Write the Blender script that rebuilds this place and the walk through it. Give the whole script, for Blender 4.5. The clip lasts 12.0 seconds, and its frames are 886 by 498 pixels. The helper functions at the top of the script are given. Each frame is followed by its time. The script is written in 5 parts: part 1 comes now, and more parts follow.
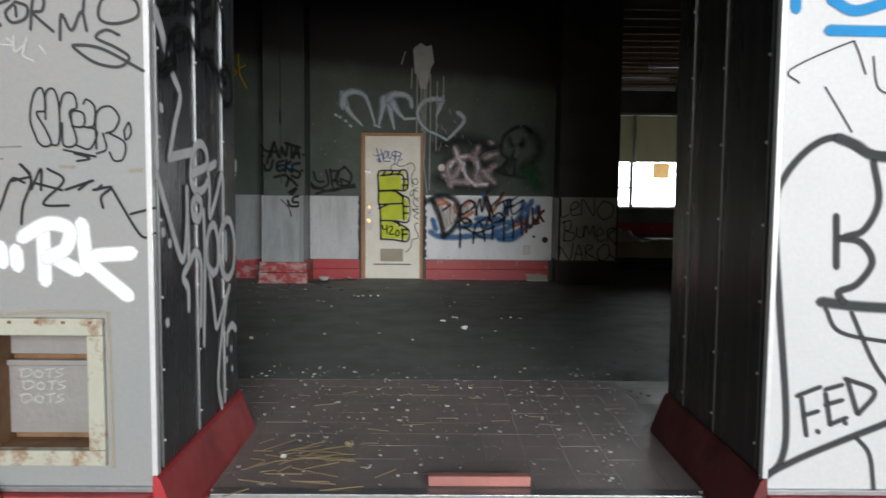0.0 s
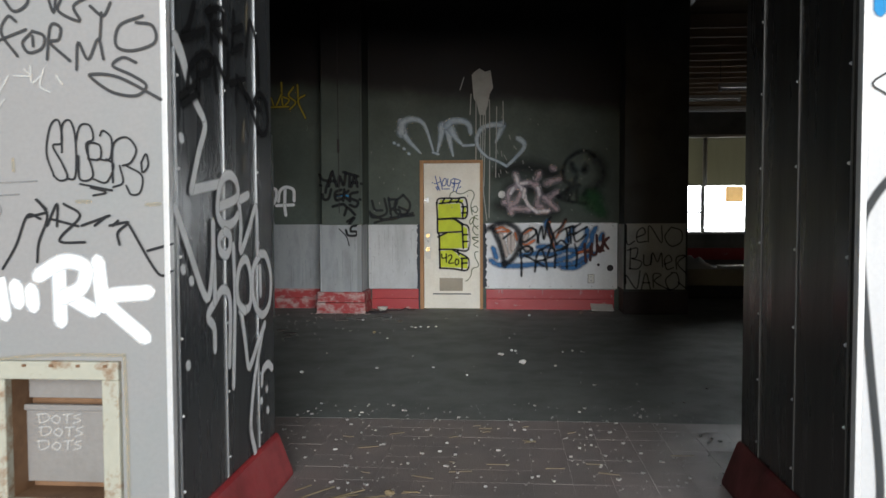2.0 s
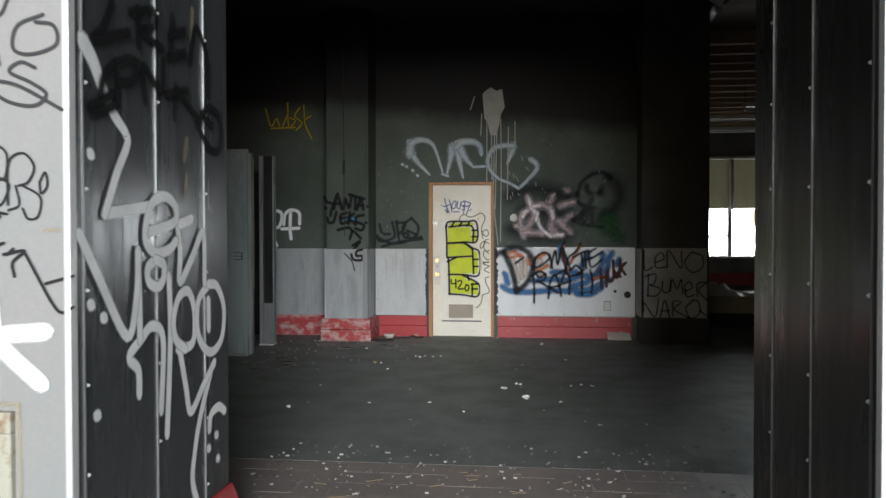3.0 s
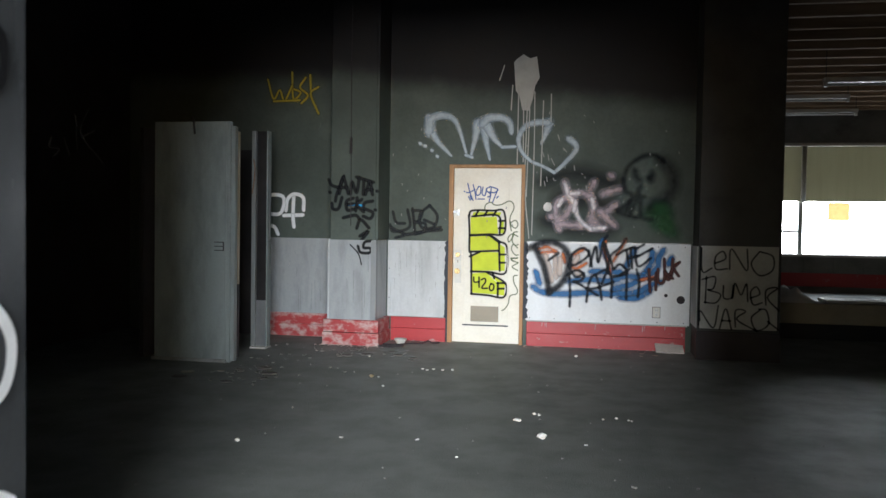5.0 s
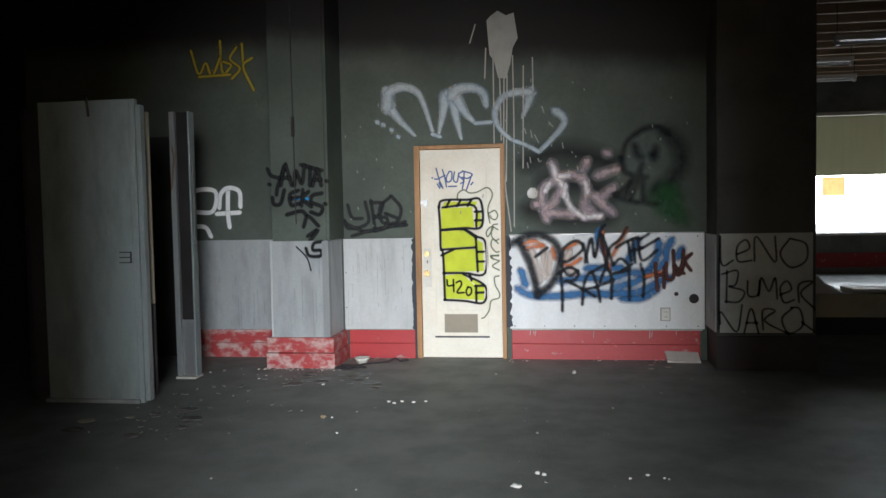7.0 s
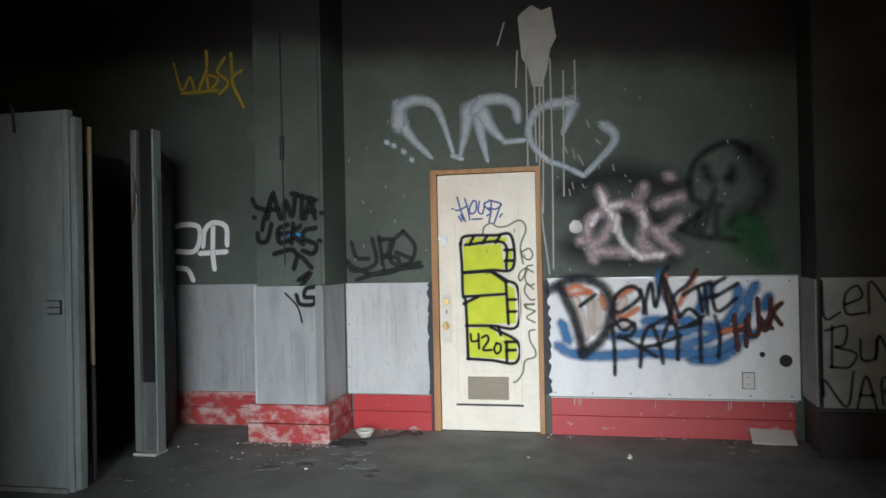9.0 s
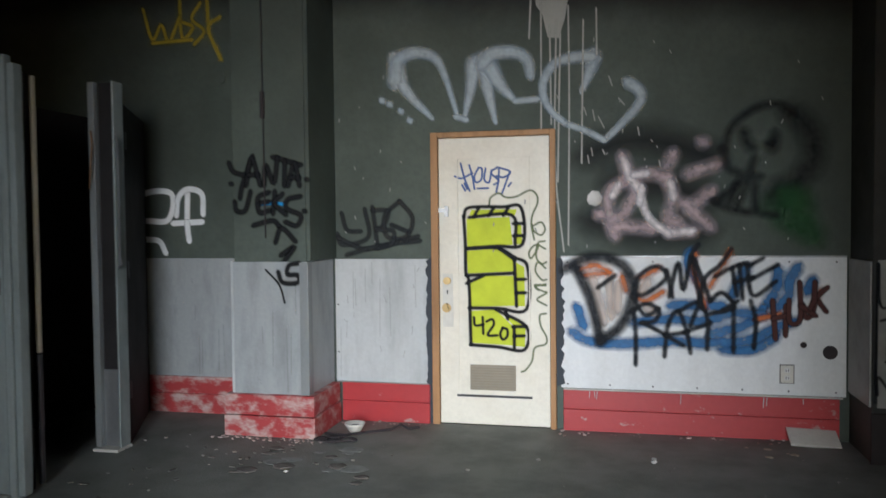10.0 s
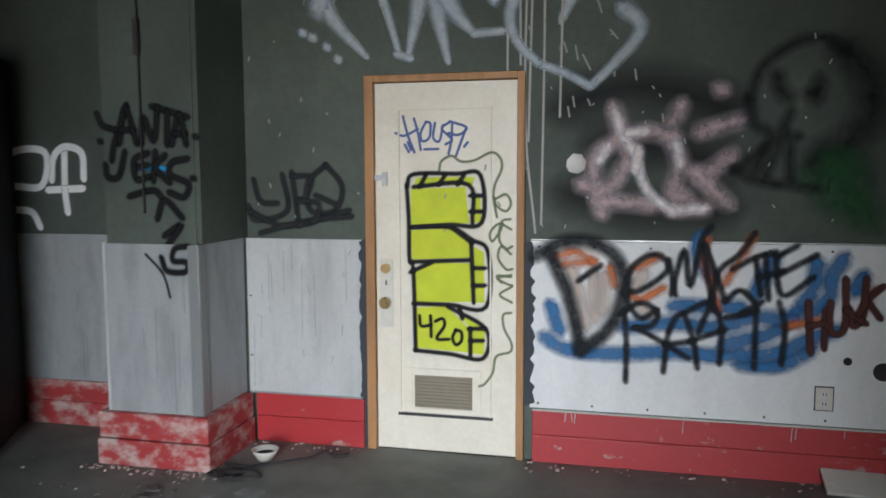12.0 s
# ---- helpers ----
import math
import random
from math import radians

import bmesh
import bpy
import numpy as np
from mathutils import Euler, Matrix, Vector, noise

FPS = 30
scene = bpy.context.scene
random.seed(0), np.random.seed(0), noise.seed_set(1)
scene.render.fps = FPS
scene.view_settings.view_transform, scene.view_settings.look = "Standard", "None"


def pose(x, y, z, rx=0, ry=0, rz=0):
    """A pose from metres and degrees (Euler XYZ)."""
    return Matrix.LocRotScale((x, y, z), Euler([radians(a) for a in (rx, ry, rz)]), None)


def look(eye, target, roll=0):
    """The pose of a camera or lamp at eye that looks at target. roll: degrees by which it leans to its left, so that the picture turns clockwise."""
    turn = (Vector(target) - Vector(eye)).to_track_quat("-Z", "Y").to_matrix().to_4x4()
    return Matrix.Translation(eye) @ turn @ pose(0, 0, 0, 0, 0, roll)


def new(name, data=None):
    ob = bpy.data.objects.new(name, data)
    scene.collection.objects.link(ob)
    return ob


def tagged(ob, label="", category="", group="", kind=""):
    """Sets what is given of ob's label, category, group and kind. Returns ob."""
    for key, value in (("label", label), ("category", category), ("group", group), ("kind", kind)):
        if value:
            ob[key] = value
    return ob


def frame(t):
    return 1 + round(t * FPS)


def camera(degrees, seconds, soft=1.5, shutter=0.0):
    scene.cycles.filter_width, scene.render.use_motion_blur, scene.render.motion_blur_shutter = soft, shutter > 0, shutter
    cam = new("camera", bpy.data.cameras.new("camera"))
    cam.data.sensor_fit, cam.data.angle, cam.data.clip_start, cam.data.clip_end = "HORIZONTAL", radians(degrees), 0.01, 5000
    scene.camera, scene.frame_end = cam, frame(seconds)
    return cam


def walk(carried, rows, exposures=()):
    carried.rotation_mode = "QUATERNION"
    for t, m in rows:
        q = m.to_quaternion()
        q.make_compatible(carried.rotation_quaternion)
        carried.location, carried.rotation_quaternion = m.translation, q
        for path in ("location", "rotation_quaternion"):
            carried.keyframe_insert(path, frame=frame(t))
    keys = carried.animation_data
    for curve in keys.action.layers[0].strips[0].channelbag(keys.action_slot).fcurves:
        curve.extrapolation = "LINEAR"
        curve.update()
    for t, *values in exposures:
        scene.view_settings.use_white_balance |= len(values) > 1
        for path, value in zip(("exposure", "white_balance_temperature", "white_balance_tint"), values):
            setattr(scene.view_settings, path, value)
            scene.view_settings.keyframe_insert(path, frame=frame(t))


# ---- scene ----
cam = camera(59.1, 12.0, shutter=0.5)
EXPOSURES = [(0.0, 0.56, 6050, 8), (0.6, 0.62, 6050, 8), (2.0, 0.72, 6050, 8), (3.2, 1.12, 6000, 7), (4.8, 1.65, 5850, 7), (7.0, 1.55, 5850, 7), (9.0, 1.48, 5820, 7), (12.0, 1.25, 5780, 7)]
PATH = [
    (0, (-0.04, -0.438, 1.329), (-0.018, 1.556, 1.17), 0.5),
    (0.5, (-0.057, -0.415, 1.338), (-0.144, 1.579, 1.208), 0.2),
    (1, (-0.056, -0.376, 1.337), (-0.187, 1.617, 1.228), -0.2),
    (1.5, (-0.02, -0.317, 1.338), (-0.151, 1.676, 1.237), -0.1),
    (2, (0.071, -0.165, 1.346), (-0.082, 1.827, 1.254), -0.2),
    (2.5, (0.205, 0.044, 1.377), (0.006, 2.034, 1.35), 0.5),
    (3, (0.296, 0.268, 1.361), (0.070, 2.255, 1.327), -0.1),
    (5, (0.511, 1.721, 1.381), (0.148, 3.686, 1.318), 0.9),
    (5.5, (0.497, 2.093, 1.452), (0.136, 4.059, 1.377), -0.3),
    (6, (0.498, 2.474, 1.422), (0.111, 4.435, 1.368), -1.7),
    (6.5, (0.342, 2.844, 1.401), (-0.029, 4.808, 1.319), -0.5),
    (7, (0.268, 3.195, 1.444), (-0.017, 5.172, 1.347), -1.1),
    (9, (0.357, 4.637, 1.413), (-0.076, 6.589, 1.425), -1.2),
    (9.5, (0.299, 4.96, 1.463), (-0.181, 6.902, 1.435), -0.3),
    (10, (0.2, 5.304, 1.448), (-0.233, 7.255, 1.379), -0.6),
    (10.5, (0.292, 5.666, 1.483), (-0.128, 7.616, 1.331), -2.1),
    (11, (0.378, 6.044, 1.478), (-0.138, 7.971, 1.333), -0.8),
    (11.5, (0.315, 6.342, 1.48), (-0.184, 8.271, 1.305), -0.1),
    (12, (0.312, 6.621, 1.548), (-0.142, 8.559, 1.357), -0.2),
]
walk(cam, [(t, look(eye, target, roll)) for t, eye, target, roll in PATH], EXPOSURES)

# ---- light: hazy low daylight from behind the entrance, sky through the far windows ----
AZ, EL = radians(9.5), radians(9)
world = bpy.data.worlds.new("sky")
scene.world = world
world.use_nodes = True
wn = world.node_tree.nodes
sky = wn.new("ShaderNodeTexSky")
sky.sky_type, sky.sun_disc = "NISHITA", False
sky.sun_elevation, sky.sun_rotation = EL, radians(170.5)
world.node_tree.links.new(sky.outputs[0], wn["Background"].inputs[0])
wn["Background"].inputs[1].default_value = 0.06
sun = new("sun", bpy.data.lights.new("sun", "SUN"))
sun.data.energy, sun.data.angle, sun.data.color = 2.5, radians(32), (0.96, 0.98, 1.0)
daylight = new("window_daylight", bpy.data.lights.new("window_daylight", "AREA"))
daylight.data.shape, daylight.data.size, daylight.data.size_y, daylight.data.energy = "RECTANGLE", 5.0, 1.1, 30.0
daylight.matrix_world = look((6.9, 20.75, 1.45), (6.2, 10.0, 2.3))
sun.matrix_world = look((3.0 * math.sin(AZ), -3.0 * math.cos(AZ), 3.0 * math.tan(EL)), (0, 0, 0))


# ---- materials ----
def shader(name):
    m = bpy.data.materials.new(name)
    m.use_nodes = True
    return m, m.node_tree.nodes, m.node_tree.links, m.node_tree.nodes["Principled BSDF"]


def ramp(nodes, links, src, stops):
    r = nodes.new("ShaderNodeValToRGB")
    while len(r.color_ramp.elements) < len(stops):
        r.color_ramp.elements.new(0.5)
    for e, (p, c) in zip(r.color_ramp.elements, stops):
        e.position, e.color = p, ((c, c, c, 1) if isinstance(c, (int, float)) else (*c, 1))
    links.new(src, r.inputs[0])
    return r.outputs[0]


def noise_of(nodes, links, scale, detail=6, rough=0.6, stretch=(1, 1, 1)):
    g = nodes.new("ShaderNodeNewGeometry")
    mp = nodes.new("ShaderNodeMapping")
    mp.inputs["Scale"].default_value = stretch
    links.new(g.outputs["Position"], mp.inputs[0])
    n = nodes.new("ShaderNodeTexNoise")
    n.inputs["Scale"].default_value, n.inputs["Detail"].default_value, n.inputs["Roughness"].default_value = scale, detail, rough
    links.new(mp.outputs[0], n.inputs["Vector"])
    return n.outputs["Fac"]


def mixed(nodes, links, fac, a, b):
    m = nodes.new("ShaderNodeMix")
    m.data_type = "RGBA"
    for sock, v in ((m.inputs[0], fac), (m.inputs[6], a), (m.inputs[7], b)):
        if isinstance(v, tuple):
            sock.default_value = (*v, 1)
        elif isinstance(v, float):
            sock.default_value = v
        else:
            links.new(v, sock)
    return m.outputs[2]


def worn(name, col, dirt=(0.05, 0.045, 0.04), amount=0.5, rough=0.6, metal=0.0, grain=40, big=1.6, bump=0.15, stretch=(1, 1, 1), vary=0.0, edge=(0.45, 0.75)):
    """A painted or raw surface: grain, large stains, fine relief."""
    m, nodes, links, b = shader(name)
    fine = noise_of(nodes, links, grain, 4)
    large = noise_of(nodes, links, big, 8, 0.65, stretch)
    f1 = ramp(nodes, links, fine, ((0.3, 0.0), (0.75, 0.35)))
    f2 = ramp(nodes, links, large, ((edge[0], 0.0), (edge[1], amount)))
    dark = tuple(c * 0.72 for c in col)
    c = mixed(nodes, links, f1, col, dark)
    c = mixed(nodes, links, f2, c, dirt)
    if vary:
        oi = nodes.new("ShaderNodeObjectInfo")
        v = ramp(nodes, links, oi.outputs["Random"], ((0.0, 0.0), (1.0, vary)))
        c = mixed(nodes, links, v, c, tuple(q * 0.35 for q in col))
    links.new(c, b.inputs["Base Color"])
    rr = ramp(nodes, links, large, ((0.3, max(rough - 0.12, 0.05)), (0.7, min(rough + 0.15, 1.0))))
    links.new(rr, b.inputs["Roughness"])
    b.inputs["Metallic"].default_value = metal
    bp = nodes.new("ShaderNodeBump")
    bp.inputs["Strength"].default_value, bp.inputs["Distance"].default_value = bump, 0.01
    links.new(fine, bp.inputs["Height"])
    links.new(bp.outputs[0], b.inputs["Normal"])
    return m


def sooted_shaded_wall():
    """Dark grey-green wall paint with smoke stains, scuffs and shade painted in towards the side room."""
    m, nodes, links, b = shader("sooted_shaded_wall_paint")
    n1 = noise_of(nodes, links, 1.3, 8, 0.6)
    n2 = noise_of(nodes, links, 30, 4)
    n3 = noise_of(nodes, links, 0.5, 5, 0.55)
    c = mixed(nodes, links, ramp(nodes, links, n1, ((0.35, 0.0), (0.7, 1.0))), (0.101, 0.122, 0.104), (0.065, 0.080, 0.067))
    c = mixed(nodes, links, ramp(nodes, links, n2, ((0.4, 0.0), (0.8, 0.4))), c, (0.06, 0.065, 0.06))
    c = mixed(nodes, links, ramp(nodes, links, n3, ((0.5, 0.0), (0.75, 0.5))), c, (0.035, 0.035, 0.033))
    # soot-black above a ragged smoke line, sunk towards the side room to paint shade
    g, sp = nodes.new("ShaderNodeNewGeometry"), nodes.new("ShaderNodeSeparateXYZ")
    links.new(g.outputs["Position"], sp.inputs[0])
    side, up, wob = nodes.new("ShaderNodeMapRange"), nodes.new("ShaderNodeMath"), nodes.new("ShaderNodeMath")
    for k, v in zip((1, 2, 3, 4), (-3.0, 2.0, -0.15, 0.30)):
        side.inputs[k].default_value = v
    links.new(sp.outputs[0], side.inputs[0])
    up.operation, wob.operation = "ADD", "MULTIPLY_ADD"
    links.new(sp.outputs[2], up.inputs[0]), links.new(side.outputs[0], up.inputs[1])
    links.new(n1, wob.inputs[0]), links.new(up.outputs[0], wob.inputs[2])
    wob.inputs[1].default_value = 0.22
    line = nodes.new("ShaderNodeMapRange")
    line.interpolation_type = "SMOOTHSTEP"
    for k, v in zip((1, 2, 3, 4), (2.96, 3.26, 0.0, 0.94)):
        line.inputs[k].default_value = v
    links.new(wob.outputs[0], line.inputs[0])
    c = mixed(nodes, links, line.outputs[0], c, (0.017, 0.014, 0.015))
    links.new(c, b.inputs["Base Color"])
    b.inputs["Roughness"].default_value = 0.7
    b.inputs["Specular IOR Level"].default_value = 0.25
    bp = nodes.new("ShaderNodeBump")
    bp.inputs["Strength"].default_value, bp.inputs["Distance"].default_value = 0.2, 0.01
    links.new(n2, bp.inputs["Height"])
    links.new(bp.outputs[0], b.inputs["Normal"])
    return m


def spray_paint(name, col, soft=0.35, cover=1.0, patchy=0.0):
    """Spray or marker paint on a ribbon: dense in the middle, thinning to its edges, speckled."""
    m, nodes, links, b = shader(name)
    uv = nodes.new("ShaderNodeUVMap")
    sep = nodes.new("ShaderNodeSeparateXYZ")
    links.new(uv.outputs[0], sep.inputs[0])
    n = noise_of(nodes, links, 260, 2)
    a = ramp(nodes, links, sep.outputs[0], ((0.0, 0.0), (soft, cover)))
    k = nodes.new("ShaderNodeMath")
    k.operation = "MULTIPLY"
    links.new(a, k.inputs[0])
    links.new(ramp(nodes, links, n, ((0.25, 0.85), (0.5, 1.0))), k.inputs[1])
    out = k.outputs[0]
    if patchy:
        cloud = nodes.new("ShaderNodeMath")
        cloud.operation = "MULTIPLY"
        links.new(out, cloud.inputs[0])
        links.new(ramp(nodes, links, noise_of(nodes, links, 16, 8, 0.75), ((0.34, 1.0 - patchy), (0.6, 1.0))), cloud.inputs[1])
        out = cloud.outputs[0]
    links.new(out, b.inputs["Alpha"])
    big = noise_of(nodes, links, 9, 4)
    c = mixed(nodes, links, ramp(nodes, links, big, ((0.35, 0.0), (0.7, 0.35))), col, tuple(q * 0.6 for q in col))
    links.new(c, b.inputs["Base Color"])
    b.inputs["Roughness"].default_value = 0.65
    b.inputs["Specular IOR Level"].default_value = 0.25
    return m


WALL = sooted_shaded_wall()
# Pillar colour holds the shade beyond the edge of the entrance light.
SHADED_WALL = worn("shaded_pillar_paint", (0.045, 0.045, 0.042), (0.015, 0.014, 0.013), 0.7, 0.7)
GREY_PANEL = worn("grey_wainscot_paint", (0.35, 0.37, 0.38), (0.15, 0.16, 0.16), 0.7, 0.5, big=2.4, stretch=(2.2, 2.2, 0.6))
PALE_PANEL = worn("pale_wainscot_paint", (0.51, 0.53, 0.54), (0.26, 0.27, 0.27), 0.65, 0.5, big=2.2, stretch=(2.5, 2.5, 0.5))
CORNER = worn("dull_grey_corner_guard", (0.26, 0.275, 0.28), (0.13, 0.14, 0.14), 0.5, 0.45, 0.2, stretch=(3, 3, 0.5))
WHITE_PANEL = worn("white_wainscot_paint", (0.74, 0.75, 0.76), (0.45, 0.45, 0.44), 0.35, 0.45, stretch=(2, 2, 0.6))
DARK_GREY_PANEL = worn("dark_grey_panel_paint", (0.20, 0.20, 0.19), (0.05, 0.045, 0.04), 0.7, 0.6)
RED = worn("chipped_red_paint", (0.40, 0.03, 0.035), (0.42, 0.33, 0.30), 0.8, 0.45, grain=25, big=9, edge=(0.615, 0.69), stretch=(1, 1, 1.5))
CHIPPED = worn("badly_chipped_red_paint", (0.36, 0.04, 0.042), (0.50, 0.40, 0.37), 0.85, 0.6, grain=30, big=8, edge=(0.46, 0.64), stretch=(1, 1, 1.6))
RED_CURB = worn("red_curb_paint", (0.42, 0.03, 0.035), (0.12, 0.03, 0.03), 0.6, 0.5, big=4)
# Same red as the other curb, with the right side's shade in its colour.
RED_SHADED = worn("shaded_red_paint", (0.15, 0.018, 0.02), (0.03, 0.015, 0.014), 0.8, 0.6, big=4)
DOOR_WHITE = worn("cream_door_paint", (0.78, 0.74, 0.64), (0.52, 0.45, 0.34), 0.35, 0.45, big=3)
DOOR_WOOD = worn("bare_door_frame_wood", (0.42, 0.22, 0.09), (0.14, 0.07, 0.03), 0.6, 0.6, stretch=(8, 8, 0.6))
FACADE_GREY = worn("grey_facade_paint", (0.31, 0.302, 0.298), (0.20, 0.255, 0.25), 0.5, 0.45, big=0.8, grain=60, bump=0.05)
FACADE_WHITE = worn("white_facade_paint", (0.62, 0.62, 0.625), (0.52, 0.52, 0.52), 0.35, 0.45, big=0.8, grain=60, bump=0.05)
JAMB = worn("dark_grey_jamb_sheet", (0.060, 0.064, 0.068), (0.03, 0.032, 0.035), 0.6, 0.25, stretch=(3, 3, 0.35), bump=0.04)
# Darker copy of the jamb sheet: the right jamb's shade is painted in.
JAMB_SHADED = worn("shaded_jamb_sheet", (0.035, 0.033, 0.032), (0.015, 0.014, 0.013), 0.6, 0.28, stretch=(3, 3, 0.35), bump=0.04)
JAMB_SHADED.node_tree.nodes["Principled BSDF"].inputs["Specular IOR Level"].default_value = 0.25
TRIM = worn("bright_corner_trim", (0.72, 0.72, 0.72), (0.4, 0.4, 0.4), 0.4, 0.35, 0.2)
PILLAR_PANEL = worn("grey_pillar_panel_paint", (0.40, 0.40, 0.38), (0.14, 0.13, 0.12), 0.7, 0.6)
# Seam metal darkened to paint the shade on the right jamb.
SEAM_SHADED = worn("shaded_seam_metal", (0.16, 0.155, 0.15), (0.05, 0.05, 0.05), 0.6, 0.4, 0.5)
STEEL = worn("scratched_galvanised_steel", (0.42, 0.43, 0.44), (0.16, 0.16, 0.16), 0.5, 0.4, 0.8, stretch=(3, 3, 0.5))
DARK_STEEL = worn("blackened_steel", (0.05, 0.05, 0.055), (0.02, 0.018, 0.016), 0.6, 0.45, 0.4)
SLAB = worn("blue_grey_slab_paint", (0.285, 0.325, 0.325), (0.10, 0.115, 0.11), 0.8, 0.5, stretch=(2, 2, 0.6))
BRASS = worn("tarnished_brass", (0.62, 0.45, 0.22), (0.2, 0.14, 0.07), 0.5, 0.3, 1.0)
VINYL = worn("grimy_dark_floor", (0.215, 0.222, 0.203), (0.09, 0.088, 0.082), 0.7, 0.68, grain=70, big=2.6, bump=0.4, edge=(0.42, 0.85))
TILE = worn("soiled_quarry_tile", (0.34, 0.28, 0.255), (0.26, 0.24, 0.22), 0.9, 0.5, grain=80, big=2.2, bump=0.35, vary=0.12)
GROUT = worn("dirty_grout", (0.13, 0.115, 0.105), (0.06, 0.055, 0.05), 0.6, 0.9)
BLACK = worn("near_black_surface", (0.036, 0.029, 0.031), (0.018, 0.015, 0.016), 0.6, 0.85, grain=20)
DEEP_BLACK = worn("deep_black", (0.013, 0.011, 0.012), (0.007, 0.006, 0.006), 0.6, 0.8, grain=20)
DUST = worn("pale_floor_dust", (0.30, 0.31, 0.30), (0.12, 0.12, 0.115), 0.8, 0.9, big=6)
JOIST = worn("bare_brown_timber", (0.40, 0.29, 0.19), (0.05, 0.035, 0.025), 0.6, 0.8, stretch=(0.4, 5, 5))
DECK = worn("brown_roof_deck", (0.20, 0.14, 0.09), (0.03, 0.022, 0.018), 0.7, 0.85, stretch=(0.3, 4, 4))
CONCRETE = worn("stained_concrete", (0.42, 0.41, 0.395), (0.24, 0.23, 0.22), 0.6, 0.85, big=1.2)
ASPHALT = worn("asphalt", (0.055, 0.055, 0.055), (0.03, 0.03, 0.03), 0.5, 0.9, grain=120)
RUST = worn("rusty_cream_frame", (0.44, 0.43, 0.35), (0.24, 0.14, 0.07), 0.85, 0.6, grain=30, big=11, edge=(0.50, 0.62))
RUST_DEEP = worn("brown_rust", (0.22, 0.12, 0.06), (0.09, 0.045, 0.025), 0.7, 0.8, big=8)
LINER = worn("grey_metal_flap", (0.30, 0.285, 0.27), (0.20, 0.18, 0.16), 0.6, 0.45, 0.2, big=3)
CREAM = worn("dusty_cream_laminate", (0.42, 0.37, 0.28), (0.2, 0.17, 0.12), 0.6, 0.7)
PAPER = worn("brown_paper", (0.52, 0.40, 0.25), (0.2, 0.1, 0.04), 0.8, 0.8, big=9)
PAPER_BOARD = worn("brown_cardboard", (0.20, 0.14, 0.10), (0.08, 0.05, 0.04), 0.7, 0.85, big=7)
BLIND = worn("dirty_roller_blind", (0.30, 0.28, 0.20), (0.16, 0.15, 0.1), 0.5, 0.8, stretch=(4, 4, 0.3))
BLIND.node_tree.nodes["Principled BSDF"].inputs["Roughness"].default_value = 0.9
_n, _l = BLIND.node_tree.nodes, BLIND.node_tree.links
_t, _m = _n.new("ShaderNodeBsdfTranslucent"), _n.new("ShaderNodeMixShader")
_t.inputs[0].default_value = (0.27, 0.26, 0.20, 1)
_m.inputs[0].default_value = 0.45
_l.new(_n["Principled BSDF"].outputs[0], _m.inputs[1]), _l.new(_t.outputs[0], _m.inputs[2])
_l.new(_m.outputs[0], _n["Material Output"].inputs[0])
_n, _l = PAPER.node_tree.nodes, PAPER.node_tree.links
_t, _m = _n.new("ShaderNodeBsdfTranslucent"), _n.new("ShaderNodeMixShader")
_t.inputs[0].default_value = (0.66, 0.52, 0.32, 1)
_m.inputs[0].default_value = 0.6
_l.new(_n["Principled BSDF"].outputs[0], _m.inputs[1]), _l.new(_t.outputs[0], _m.inputs[2])
_l.new(_m.outputs[0], _n["Material Output"].inputs[0])
PALE = worn("pale_debris", (0.62, 0.60, 0.56), (0.3, 0.28, 0.25), 0.5, 0.8)
GRIT = worn("dull_grit", (0.36, 0.34, 0.32), (0.08, 0.075, 0.07), 0.8, 0.85, big=5)
FLAKE = worn("pinkish_flake", (0.42, 0.33, 0.30), (0.15, 0.12, 0.11), 0.6, 0.8, big=6)
STRAW = worn("dry_straw", (0.24, 0.18, 0.10), (0.10, 0.10, 0.05), 0.5, 0.8)
PINK = worn("faded_pink_board", (0.48, 0.20, 0.17), (0.16, 0.09, 0.08), 0.6, 0.8)
PLASTIC = worn("yellowed_plastic", (0.68, 0.66, 0.60), (0.35, 0.33, 0.28), 0.4, 0.4)
FIXTURE = worn("white_enamel_fixture", (0.75, 0.75, 0.75), (0.4, 0.4, 0.4), 0.4, 0.35)
GRILLE = worn("brown_grille_metal", (0.24, 0.21, 0.16), (0.12, 0.10, 0.08), 0.5, 0.5, 0.4)


# ---- building helpers ----
def box_bm(x0, x1, y0, y1, z0, z1, bevel=0.0, bm=None):
    out = bm or bmesh.new()
    r = bmesh.ops.create_cube(out, size=1.0)
    for v in r["verts"]:
        v.co = Vector(((x0 + x1) / 2 + v.co.x * (x1 - x0), (y0 + y1) / 2 + v.co.y * (y1 - y0), (z0 + z1) / 2 + v.co.z * (z1 - z0)))
    if bevel:
        es = list({e for v in r["verts"] for e in v.link_edges})
        bmesh.ops.bevel(out, geom=es, offset=bevel, segments=2, affect="EDGES", profile=0.5)
    return out


def boxes_bm(rows, bevel=0.0):
    bm = bmesh.new()
    for r in rows:
        box_bm(*r, bevel=bevel, bm=bm)
    return bm


def cyl_bm(p, q, r, seg=12, r2=None, bm=None):
    out = bm or bmesh.new()
    p, q = Vector(p), Vector(q)
    m = Matrix.Translation((p + q) / 2) @ (q - p).to_track_quat("Z", "Y").to_matrix().to_4x4()
    bmesh.ops.create_cone(out, cap_ends=True, segments=seg, radius1=r, radius2=r if r2 is None else r2, depth=(q - p).length, matrix=m)
    return out


